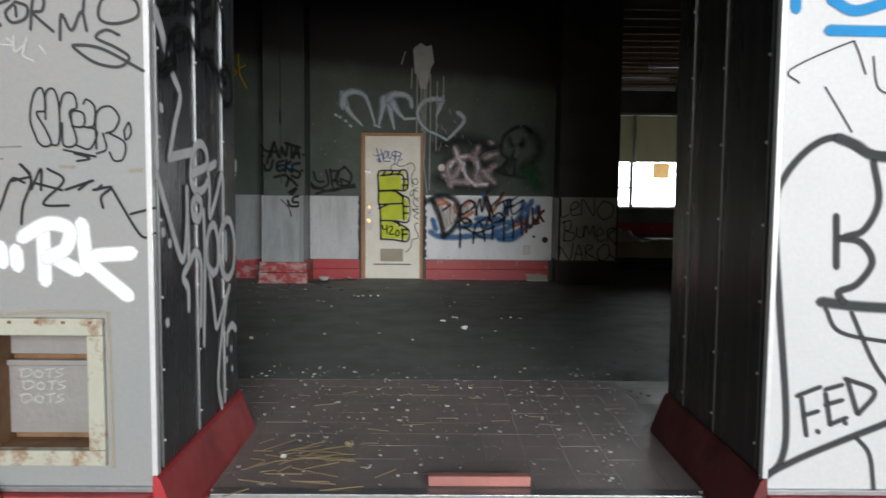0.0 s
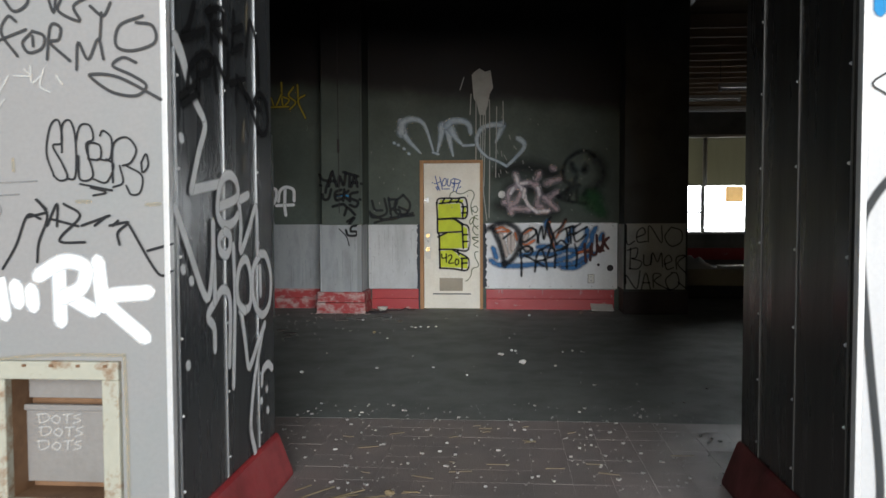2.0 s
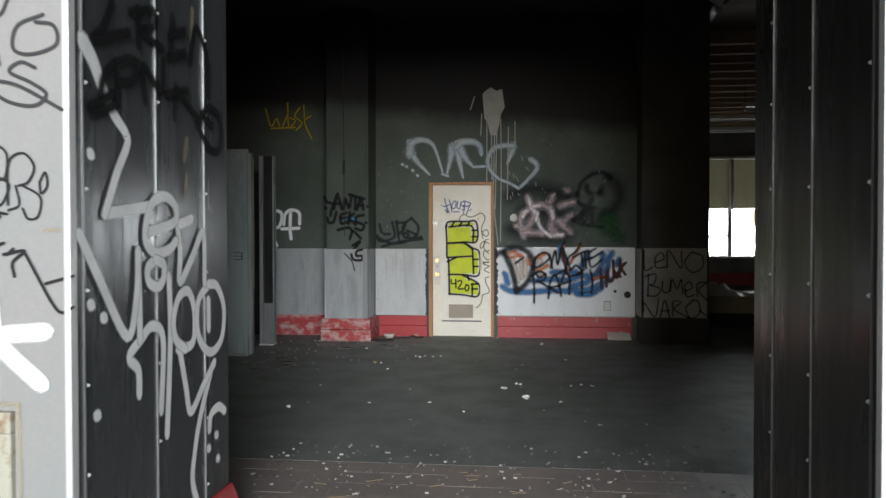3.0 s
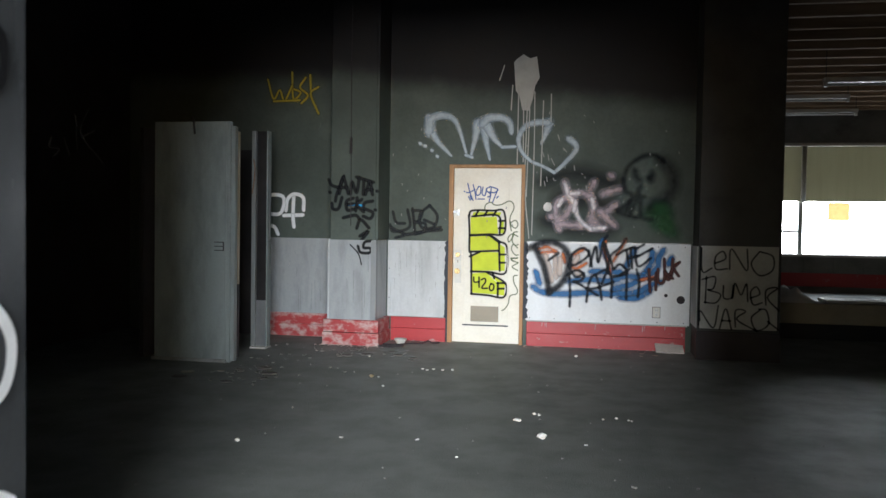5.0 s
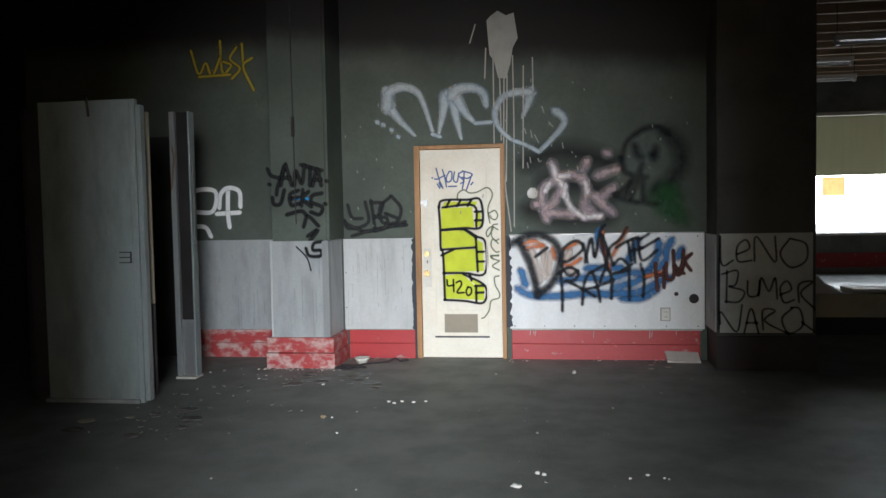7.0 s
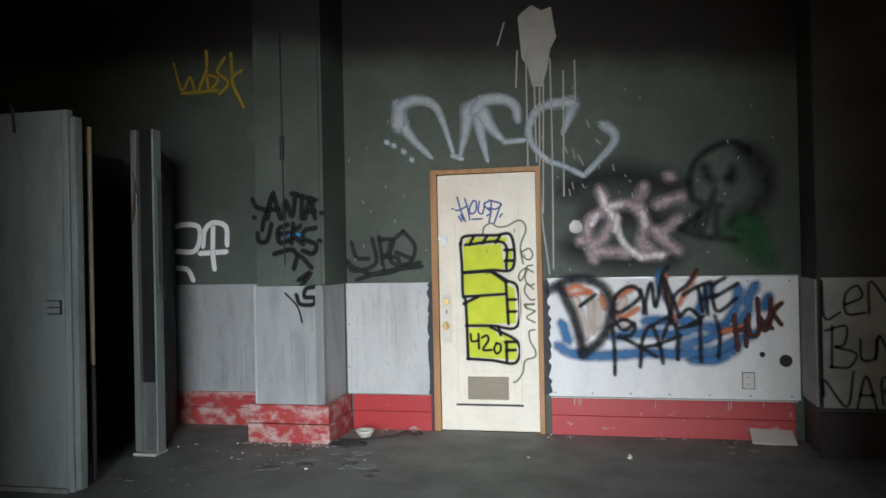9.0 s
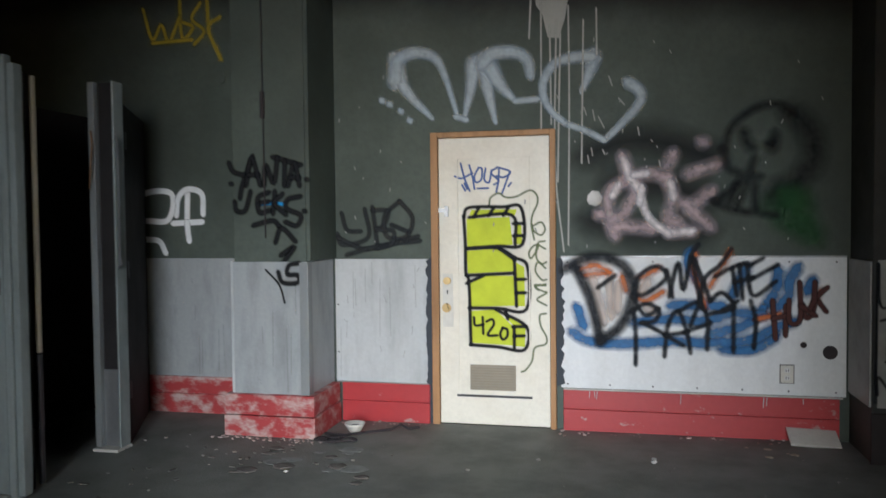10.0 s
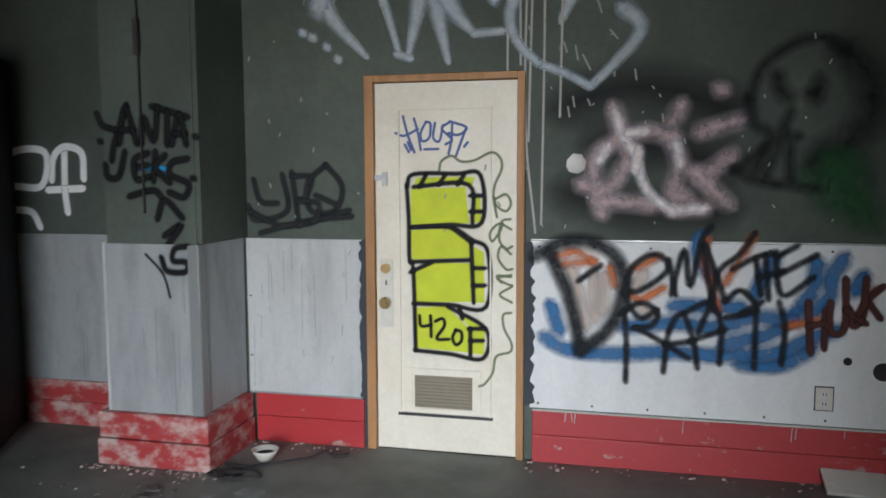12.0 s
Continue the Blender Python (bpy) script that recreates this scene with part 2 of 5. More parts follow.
def part(name, bm, material, parent=None, label="", smooth=False):
    me = bpy.data.meshes.new(name)
    bm.to_mesh(me)
    bm.free()
    me.materials.append(material)
    if smooth:
        me.polygons.foreach_set("use_smooth", [True] * len(me.polygons))
    ob = new(name, me)
    if parent is not None:
        ob.parent = parent
    if label:
        ob["label"] = label
    return ob


def setting(name, bm, material, label="", category=""):
    return tagged(part(name, bm, material), label, category or name.split("_")[0], kind="structure")


def thing(name, label, category, group=""):
    return tagged(new(name), label, category, group)


def swept(points, r, seg=6, bm=None):
    """A round bar along a smooth line."""
    out = bm or bmesh.new()
    pts = [Vector(p) for p in points]
    for a, b in zip(pts, pts[1:]):
        if (b - a).length > 1e-4:
            cyl_bm(a, b, r, seg, bm=out)
    return out


def smooth_line(pts, n=6):
    """Catmull-Rom through 2D points."""
    if len(pts) < 3:
        return [Vector(p) for p in pts]
    p = [Vector(q) for q in pts]
    p = [p[0] * 2 - p[1]] + p + [p[-1] * 2 - p[-2]]
    out = []
    for i in range(1, len(p) - 2):
        for k in range(n):
            t = k / n
            a, b, c, d = p[i - 1:i + 3]
            out.append(0.5 * ((2 * b) + (c - a) * t + (2 * a - 5 * b + 4 * c - d) * t * t + (3 * b - a - 3 * c + d) * t * t * t))
    return out + [p[-2]]


def spray(parent, name, at, strokes, width, material, label="", taper=1.0, lift=0.004):
    """Paint strokes on a wall: at(u, v, lift) gives the place. Ribbons whose U runs from edge (0) to middle (1); each a little further out."""
    bm = bmesh.new()
    uvl = bm.loops.layers.uv.new("UVMap")
    for si, st in enumerate(strokes):
        line = smooth_line(st)
        d = lift + 0.00025 * si
        hw = width / 2
        if len(line) == 1:
            line = [line[0], line[0] + Vector((width * 0.15, 0))]
        first, last = (line[1] - line[0]).normalized(), (line[-1] - line[-2]).normalized()
        rows = []
        def row(c, n, w, u):
            rows.append(([bm.verts.new(at(*(c + n * (k * w)), d + 0.00005 * len(rows))) for k in (-1, 0, 1)], u))
        n0, n1 = Vector((-first.y, first.x)), Vector((-last.y, last.x))
        row(line[0] - first * hw, n0, hw * 0.3, 0.0)
        row(line[0] - first * hw * 0.55, n0, hw * 0.82, 0.55)
        for i, c in enumerate(line):
            t = line[min(i + 1, len(line) - 1)] - line[max(i - 1, 0)]
            t = t.normalized() if t.length > 1e-6 else first
            row(c, Vector((-t.y, t.x)), hw * (1 - (1 - taper) * i / (len(line) - 1)), 1.0)
        hw *= taper
        row(line[-1] + last * hw * 0.55, n1, hw * 0.82, 0.55)
        row(line[-1] + last * hw, n1, hw * 0.3, 0.0)
        for (a, ua), (b, ub) in zip(rows, rows[1:]):
            for k in (0, 1):
                f = bm.faces.new((a[k], a[k + 1], b[k + 1], b[k]))
                us = (0.0, ua, ub, 0.0) if k == 0 else (ua, 0.0, 0.0, ub)
                for lp, u in zip(f.loops, us):
                    lp[uvl].uv = (u, 0.5)
    return part(name, bm, material, parent, label)


def patch(parent, name, at, outline, material, label="", lift=0.003):
    """A flat painted area."""
    bm = bmesh.new()
    uvl = bm.loops.layers.uv.new("UVMap")
    f = bm.faces.new([bm.verts.new(at(u, v, lift)) for u, v in outline])
    for lp in f.loops:
        lp[uvl].uv = (1.0, 0.5)
    return part(name, bm, material, parent, label)


# ---- the shell ----
FY, JY, BY, H, LX, RX = 2.50, 3.74, 10.75, 4.3, -1.105, 1.247   # facade, back of the jambs, back wall, ceiling, the two jambs
setting("ground", box_bm(-60, 60, -60, 2.45, -0.25, -0.06), ASPHALT, "dark asphalt yard before the entrance")
setting("pavement", box_bm(-7, 9, -5.0, 2.83, -0.30, -0.035), CONCRETE, "stained concrete apron before the entrance")
setting("threshold", box_bm(LX + 0.11, RX - 0.12, 2.832, 2.90, -0.05, 0.006, 0.003), STEEL, "worn metal threshold strip across the entrance")
# Out-of-view slab, added to limit the sky light on the facade.
setting("canopy", box_bm(-7, 9, -4.6, 2.66, 7.0, 7.2), CONCRETE, "unseen slab added over the apron to limit sky light", "roof")
floor = setting("floor", boxes_bm([(-5.4, 2.49, 4.864, BY, -0.2, 0.0), (2.49, 12, 3.64, 20.4, -0.2, 0.0), (-5.4, 2.49, 2.84, 4.864, -0.2, -0.0125)]), VINYL, "grimy dark floor with stains and grit")
setting("ceiling_hall", box_bm(-5.4, 2.6, 2.50, 10.95, H, H + 0.2), BLACK, "near-black ceiling of the hall", "ceiling")
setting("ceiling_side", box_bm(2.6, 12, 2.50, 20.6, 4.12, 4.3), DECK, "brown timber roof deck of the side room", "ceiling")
wall_left = setting("wall_left", box_bm(-5.4, -5.2, 2.5, 10.95, -0.2, H), BLACK, "near-black side wall", "wall")
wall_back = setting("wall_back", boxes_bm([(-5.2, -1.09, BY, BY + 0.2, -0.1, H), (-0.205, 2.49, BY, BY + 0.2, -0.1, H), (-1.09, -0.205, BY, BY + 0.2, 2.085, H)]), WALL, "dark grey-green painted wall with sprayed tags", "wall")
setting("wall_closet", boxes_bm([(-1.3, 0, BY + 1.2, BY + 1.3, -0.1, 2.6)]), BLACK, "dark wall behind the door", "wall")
setting("wall_right", box_bm(12, 12.2, 2.5, 20.6, -0.2, 4.3), BLACK, "near-black far side wall", "wall")
HX0, HX1, HZ0, HZ1 = -1.757, -1.284, 0.260, 0.824   # the hatch
facade_left = setting("facade_left", box_bm(-7, HX0, FY, FY + 0.16, 0.17, 7.0), FACADE_GREY, "grey painted sheet facade with marker tags", "wall")
for r in ((HX1, LX - 0.004, FY, FY + 0.16, 0.17, 7.0), (HX0, HX1, FY, FY + 0.16, HZ1, 7.0), (HX0, HX1, FY, FY + 0.16, 0.17, HZ0)):
    part("facade_sheet", box_bm(*r), FACADE_GREY, facade_left)
facade_right = setting("facade_right", box_bm(RX + 0.004, 9, FY, FY + 0.16, 0.17, 7.0), FACADE_WHITE, "white painted sheet facade with grey tags", "wall")
setting("wall_front_left", box_bm(-5.4, LX - 0.004, FY + 0.44, JY, -0.2, H), BLACK, "near-black inner face of the front wall", "wall")
setting("wall_front_right", box_bm(RX + 0.004, 12, FY + 0.17, JY, -0.2, H), BLACK, "near-black inner face of the front wall", "wall")
# Unseen; its height is set to shade the top of the back wall.
setting("lintel", box_bm(LX + 0.008, RX - 0.008, FY + 0.02, JY - 0.01, 3.5, 7.0), BLACK, "unseen dark lintel, low enough to shade the wall top")
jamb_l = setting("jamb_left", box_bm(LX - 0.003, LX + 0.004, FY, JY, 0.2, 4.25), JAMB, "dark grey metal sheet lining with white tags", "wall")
jamb_r = setting("jamb_right", box_bm(RX - 0.004, RX + 0.003, FY, JY, 0.2, 4.25), JAMB_SHADED, "dark metal sheet lining with shade in its colour", "wall")
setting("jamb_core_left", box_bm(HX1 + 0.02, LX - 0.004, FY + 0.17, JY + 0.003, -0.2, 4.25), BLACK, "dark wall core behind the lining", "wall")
for nm, sx, c in (("left", -1, LX), ("right", 1, RX)):
    bm = bmesh.new()
    prof = [(0.005, 0.215), (-0.012, 0.215), (-0.024, 0.20), (-0.092, 0.02), (-0.096, -0.04), (0.005, -0.04)]
    rows = [[bm.verts.new((c + sx * x, y, z)) for x, z in prof] for y in (FY - 0.02, JY + 0.01)]
    for i in range(6):
        bm.faces.new((rows[0][i], rows[0][(i + 1) % 6], rows[1][(i + 1) % 6], rows[1][i]))
    bm.faces.new(rows[0]), bm.faces.new(rows[1][::-1])
    bmesh.ops.recalc_face_normals(bm, faces=bm.faces)
    setting("curb_" + nm, bm, RED_CURB if sx < 0 else RED_SHADED, "red painted sloping curb at the foot of the jamb", "curb")
    x0, x1 = (-7, LX - 0.006) if sx < 0 else (RX + 0.006, 9)
    setting("base_" + nm, box_bm(x0, x1, FY - 0.06, FY + 0.1, -0.04, 0.15, 0.006), RED_CURB, "red painted base under the facade", "base")
    setting("ledge_" + nm, box_bm(x0, x1, FY - 0.02, FY + 0.02, 0.152, 0.172, 0.002), STEEL, "thin metal ledge over the red base", "trim")
    setting("trim_corner_" + nm, box_bm(c - 0.011, c + 0.011, FY - 0.008, FY + 0.03, 0.173, 4.25, 0.003), TRIM, "bright metal corner trim of the entrance", "trim")
    par = jamb_l if sx < 0 else jamb_r
    for y in (FY + 0.07, 3.05, 3.48):
        part("seam_strip", box_bm(c - sx * 0.007 - 0.003, c - sx * 0.007 + 0.003, y - 0.004, y + 0.004, 0.22, 4.2), STEEL if sx < 0 else SEAM_SHADED, par, "raised metal seam")
        for k in range(9):
            part("rivet", cyl_bm((c - sx * 0.004, y + 0.02, 0.3 + 0.31 * k + 0.04 * math.sin(7 * k + y)), (c - sx * 0.012, y + 0.02, 0.3 + 0.31 * k + 0.04 * math.sin(7 * k + y)), 0.008, 8, 0.004), TRIM, par)

# back wall wainscot, red base, pillars
def board(x0, x1, y, z0, z1, mat, label, parent):
    b = part("wainscot_panel", box_bm(x0, x1, y - 0.012, y - 0.002, z0, z1, 0.002), mat, parent, label)
    return b

board(-3.39, -2.44, BY, 0.275, 1.19, GREY_PANEL, "grey painted panel", wall_back)
board(-1.82, -1.115, BY, 0.285, 1.185, PALE_PANEL, "pale grey painted panel", wall_back)
white_panel = board(-0.175, 1.642, BY, 0.292, 1.195, WHITE_PANEL, "white painted panel covered with graffiti", wall_back)
for x0, x1, mt in ((-3.39, -2.44, CHIPPED), (-1.77, -1.11, RED), (-0.16, 1.60, RED)):
    for z0, z1, dy in ((0.1485, 0.280, 0.030), (-0.01, 0.1475, 0.0315)):
        part("base_board", box_bm(x0, x1, BY - dy, BY - 0.002, z0, z1, 0.005), mt, wall_back)
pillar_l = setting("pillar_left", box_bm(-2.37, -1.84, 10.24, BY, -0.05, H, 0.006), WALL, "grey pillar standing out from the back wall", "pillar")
part("wainscot_panel", box_bm(-2.375, -1.833, 10.228, BY - 0.014, 0.28, 1.19, 0.004), GREY_PANEL, pillar_l, "grey painted panel wrapped round the pillar")
part("corner_strip", box_bm(-1.885, -1.826, 10.221, 10.2275, 0.285, 1.185, 0.002), CORNER, pillar_l, "grey metal corner guard")
part("corner_strip", box_bm(-1.832, -1.825, 10.229, 10.30, 0.285, 1.185, 0.002), CORNER, pillar_l)
part("upper_casing", box_bm(-1.8395, -1.812, 10.245, BY - 0.003, 1.195, H - 0.01, 0.003), WALL, pillar_l)
part("corner_strip", box_bm(-2.395, -2.376, 10.23, 10.27, 0.28, 1.195, 0.003), PALE_PANEL, pillar_l)
for z0, z1, e, mt in ((0.145, 0.285, 0.0, CHIPPED), (-0.01, 0.14, 0.008, CHIPPED)):
    part("base_board", box_bm(-2.43 - e, -1.782 + e, 10.19 - e, BY - 0.045, z0, z1, 0.006), mt, pillar_l)
pillar_r = setting("pillar_right", box_bm(1.665, 2.49, 10.30, 10.95, -0.05, H, 0.01), SHADED_WALL, "dark pillar beside the side room, shade painted into it", "pillar")
part("wainscot_panel", box_bm(1.69, 2.46, 10.288, 10.298, 0.33, 1.2, 0.002), PILLAR_PANEL, pillar_r, "pale grey panel with black writing")
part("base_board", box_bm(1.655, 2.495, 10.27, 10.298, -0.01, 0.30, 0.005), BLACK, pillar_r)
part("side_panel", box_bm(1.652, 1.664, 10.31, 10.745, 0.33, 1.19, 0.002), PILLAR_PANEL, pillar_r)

part("panel_cap", box_bm(-0.175, 1.642, BY - 0.016, BY - 0.002, 1.1965, 1.206, 0.002), STEEL, wall_back, "thin metal cap strip")
part("panel_foot", box_bm(-0.16, 1.62, BY - 0.032, BY - 0.0125, 0.2815, 0.290, 0.002), PALE, wall_back, "pale ledge under the panel")
part("panel_foot", box_bm(-1.81, -1.12, BY - 0.030, BY - 0.0125, 0.2815, 0.287, 0.002), CONCRETE, wall_back)
for k in range(7):
    for z in (0.32, 1.165):
        part("panel_screw", cyl_bm((-0.13 + 0.285 * k, BY - 0.0125, z), (-0.13 + 0.285 * k, BY - 0.016, z), 0.006, 8), DARK_STEEL, wall_back)
for z in (0.5, 0.85):
    part("panel_screw", cyl_bm((-1.80, BY - 0.0125, z), (-1.80, BY - 0.016, z), 0.006, 8), DARK_STEEL, wall_back)
part("wall_cap", cyl_bm((-2.72, BY - 0.001, 2.55), (-2.72, BY - 0.012, 2.55), 0.045, 20), WALL, wall_back, "round painted cover")

# ---- the door in the back wall ----
door = tagged(new("door_1"), "cream panelled door with graffiti and orange wood frame, shut", "door", kind="structure")
part("door_frame", boxes_bm([(-1.088, -1.036, BY - 0.035, BY + 0.12, 0.0, 2.08), (-0.247, -0.207, BY - 0.035, BY + 0.12, 0.0, 2.08), (-1.036, -0.247, BY - 0.035, BY + 0.12, 2.042, 2.08)], 0.004), DOOR_WOOD, door, "bare orange wood frame")
leaf = part("door_leaf", boxes_bm([(-1.033, -0.250, BY - 0.012, BY + 0.03, 0.008, 2.038)], 0.004), DOOR_WHITE, door)
lx0, lx1 = -0.90, -0.385
part("panel_moulding", boxes_bm([(lx0, lx0 + 0.008, BY - 0.024, BY - 0.012, 0.22, 1.90), (lx1 - 0.008, lx1, BY - 0.024, BY - 0.012, 0.22, 1.90), (lx0 + 0.008, lx1 - 0.008, BY - 0.024, BY - 0.012, 1.892, 1.90)]), DOOR_WHITE, leaf)
part("kick_strip", box_bm(lx0 - 0.01, lx1 + 0.01, BY - 0.024, BY - 0.012, 0.205, 0.22), DARK_STEEL, leaf, "dark metal strip")
part("vent_frame", boxes_bm([(-0.845, -0.44, BY - 0.019, BY - 0.012, 0.455, 0.475), (-0.845, -0.44, BY - 0.019, BY - 0.012, 0.235, 0.25), (-0.845, -0.83, BY - 0.019, BY - 0.012, 0.25, 0.455), (-0.455, -0.44, BY - 0.019, BY - 0.012, 0.25, 0.455)]), DOOR_WHITE, leaf)
vent = part("vent_grille", box_bm(-0.815, -0.49, BY - 0.018, BY - 0.012, 0.255, 0.435), GRILLE, leaf, "brown metal vent grille")
for k in range(9):
    part("slat", box_bm(-0.81, -0.495, BY - 0.026, BY - 0.018, 0.262 + k * 0.019, 0.270 + k * 0.019), GRILLE, vent)
plate = part("lock_plate", box_bm(-1.012, -0.935, BY - 0.016, BY - 0.012, 0.70, 1.08, 0.002), PLASTIC, leaf, "pale metal lock plate")
part("deadbolt", cyl_bm((-0.975, BY - 0.016, 1.03), (-0.975, BY - 0.040, 1.03), 0.027, 16), BRASS, plate)
part("door_knob", cyl_bm((-0.975, BY - 0.016, 0.84), (-0.975, BY - 0.055, 0.84), 0.018, 16, 0.033), BRASS, plate, "round brass knob")
part("keyhole", box_bm(-0.980, -0.972, BY - 0.018, BY - 0.016, 0.935, 0.965), BLACK, plate)
part("hasp", boxes_bm([(-1.035, -0.975, BY - 0.022, BY - 0.012, 1.515, 1.545), (-0.990, -0.962, BY - 0.030, BY - 0.012, 1.485, 1.56)]), STEEL, leaf, "steel hasp")

# ---- hatch in the grey facade ----
hatch = thing("wall_hatch", "rusty cream steel frame of a hatch in the grey facade", "hatch")
IX0, IX1, IZ0, IZ1 = HX0 + 0.05, HX1 - 0.063, HZ0 + 0.056, HZ1 - 0.066
for nm, r in (("frame_top", (HX0, HX1, FY - 0.025, FY + 0.02, IZ1, HZ1)), ("frame_bottom", (HX0, HX1, FY - 0.025, FY + 0.02, HZ0 - 0.005, IZ0)),
              ("frame_side", (HX0, IX0, FY - 0.024, FY + 0.02, IZ0, IZ1)), ("frame_side", (IX1, HX1, FY - 0.024, FY + 0.02, IZ0, IZ1))):
    part(nm, box_bm(*r, bevel=0.005), RUST, hatch)
part("liner", boxes_bm([(IX0 - 0.01, IX0, FY + 0.02, FY + 0.155, IZ0 - 0.01, IZ1 + 0.01), (IX1, IX1 + 0.01, FY + 0.02, FY + 0.155, IZ0 - 0.01, IZ1 + 0.01), (IX0, IX1, FY + 0.02, FY + 0.155, IZ1, IZ1 + 0.01), (IX0, IX1, FY + 0.02, FY + 0.155, IZ0 - 0.01, IZ0)]), RUST_DEEP, hatch, "brown rusted sleeve")
flap = part("flap", box_bm(IX0, IX1, FY + 0.10, FY + 0.115, IZ0 + 0.03, IZ1 - 0.12, 0.003), LINER, hatch, "grey metal flap with white tags")
part("flap_rail", box_bm(IX0, IX1, FY + 0.085, FY + 0.10, IZ1 - 0.14, IZ1 - 0.118, 0.003), LINER, flap)
part("upper_flap", box_bm(IX0, IX1, FY + 0.12, FY + 0.135, IZ1 - 0.10, IZ1, 0.002), LINER, hatch)
part("back_plate", box_bm(IX0, IX1, FY + 0.142, FY + 0.15, IZ0, IZ1), RUST_DEEP, hatch)
for k in range(5):
    part("screw", box_bm(HX0 + 0.02 + 0.1 * k, HX0 + 0.034 + 0.1 * k, FY - 0.029, FY - 0.025, HZ1 - 0.02, HZ1 - 0.01), RUST_DEEP, hatch)

# ---- tall slab and post by the side wall ----
slab = thing("metal_partition", "tall blue-grey painted partition panel standing on the floor", "partition")
part("face_panel", box_bm(-3.70, -2.90, 8.80, 8.85, 0.0, 2.345, 0.006), SLAB, slab)
part("edge_panel", box_bm(-2.898, -2.86, 8.815, 8.88, 0.015, 2.30, 0.004), SLAB, slab)
# Black layer paints the shaded gap behind the face panel.
part("back_panel", box_bm(-3.70, -2.93, 8.87, 8.98, 0.0, 2.28, 0.004), DEEP_BLACK, slab, "black layer painting in the dark gap behind the panel")
part("edge_strip", box_bm(-2.925, -2.905, 9.00, 9.03, 0.75, 2.27, 0.004), CREAM, slab, "pale peeling edge strip")
part("edge_strip", box_bm(-2.925, -2.905, 9.00, 9.03, 0.02, 0.74, 0.004), DARK_STEEL, slab)
part("handle", boxes_bm([(-3.06, -2.96, 8.790, 8.80, 1.17 - 0.04 * k, 1.178 - 0.04 * k) for k in range(3)] + [(-2.968, -2.96, 8.786, 8.80, 1.09, 1.178)]), DARK_STEEL, slab, "small dark bracket")
post = thing("steel_post", "upright steel channel post, near-black above and bare below", "post")
part("left_flange", box_bm(-3.085, -3.04, 9.70, 9.80, 0.02, 2.36, 0.003), CORNER, post, "bare steel flange")
part("channel", box_bm(-3.04, -2.915, 9.74, 9.80, 0.52, 2.36, 0.003), DEEP_BLACK, post, "near-black channel")
part("foot_plate", box_bm(-3.04, -2.915, 9.735, 9.80, 0.02, 0.519, 0.003), STEEL, post, "bare steel lower plate")
part("right_flange", box_bm(-2.914, -2.90, 9.70, 9.80, 0.02, 2.36, 0.003), SLAB, post)
part("foot_block", box_bm(-3.08, -2.90, 9.66, 9.82, 0.0, 0.02, 0.003), PALE, post, "pale block under the post")
part("hook_cable", swept([(-2.89, 9.70, 2.02), (-2.87, 9.69, 1.98), (-2.868, 9.69, 1.6), (-2.872, 9.69, 1.25), (-2.86, 9.69, 1.2), (-2.89, 9.70, 1.18)], 0.008), STEEL, post, "cable hooked along the post")
part("loose_wire", swept([(-3.06, 9.69, 2.05), (-3.03, 9.66, 1.95), (-3.04, 9.65, 1.78), (-3.07, 9.68, 1.68)], 0.006), RUST_DEEP, post)
# Two black boards paint the darkness of the unlit doorway and recess.
setting("doorway_dark", box_bm(-4.3, -3.40, 10.70, 10.745, 0.0, 2.25), DEEP_BLACK, "black board standing in for the unlit doorway in the corner", "wall")
setting("partition_dark", boxes_bm([(-3.9, -3.86, 8.87, 10.74, 0, 2.3)]), BLACK, "black panel standing in for the unlit inside of the recess", "wall")
leaf_dark = thing("dark_door_leaf", "near-black door leaf standing ajar behind the steel post", "door")
part("leaf", box_bm(-0.02, 0.02, 0.0, 1.0, 0.0, 2.24, 0.004), DEEP_BLACK, leaf_dark)
part("hinge_plate", boxes_bm([(0.021, 0.026, 0.03, 0.09, z, z + 0.11) for z in (0.3, 1.1, 1.95)], 0.001), DARK_STEEL, leaf_dark, "blackened hinge plate")
leaf_dark.matrix_world = pose(-2.945, 9.825, 0.0, 0, 0, 26)
part("face_lip", box_bm(-2.945, -2.937, 8.792, 8.8, 0.01, 2.335, 0.002), SLAB, slab, "folded sheet lip along the edge")
part("top_hook", swept([(-3.30, 8.82, 2.34), (-3.30, 8.79, 2.39), (-3.28, 8.785, 2.36), (-3.27, 8.79, 2.22)], 0.010), DARK_STEEL, slab, "bent dark hook on the top edge")
part("foot_sheet", box_bm(-3.72, -2.93, 8.775, 8.80, 0.0, 0.03, 0.004), DUST, slab, "flaking pale foot edge")
cable = thing("wall_cable", "thin black cable with a grip hanging down the pillar", "cable")
part("cord", swept([(-2.13, 10.225, 4.2), (-2.135, 10.225, 3.2), (-2.13, 10.222, 2.4), (-2.125, 10.222, 1.35)], 0.005), BLACK, cable)
part("grip", cyl_bm((-2.13, 10.215, 2.16), (-2.13, 10.215, 2.34), 0.016, 10), BLACK, cable)

# ---- side room seen past the pillar ----
WY = 20.4
wall_window = setting("wall_window", boxes_bm([(2.4, 12, WY, WY + 0.2, -0.2, 0.84), (2.4, 12, WY, WY + 0.2, 3.3, 4.3), (2.4, 4.3, WY, WY + 0.2, 0.84, 3.3), (9.6, 12, WY, WY + 0.2, 0.84, 3.3)]), DARK_GREY_PANEL, "dim grey wall under the shop windows", "wall")
setting("wall_side_back", box_bm(2.29, 2.49, 10.96, 20.4, -0.2, 4.3), BLACK, "near-black side wall", "wall")
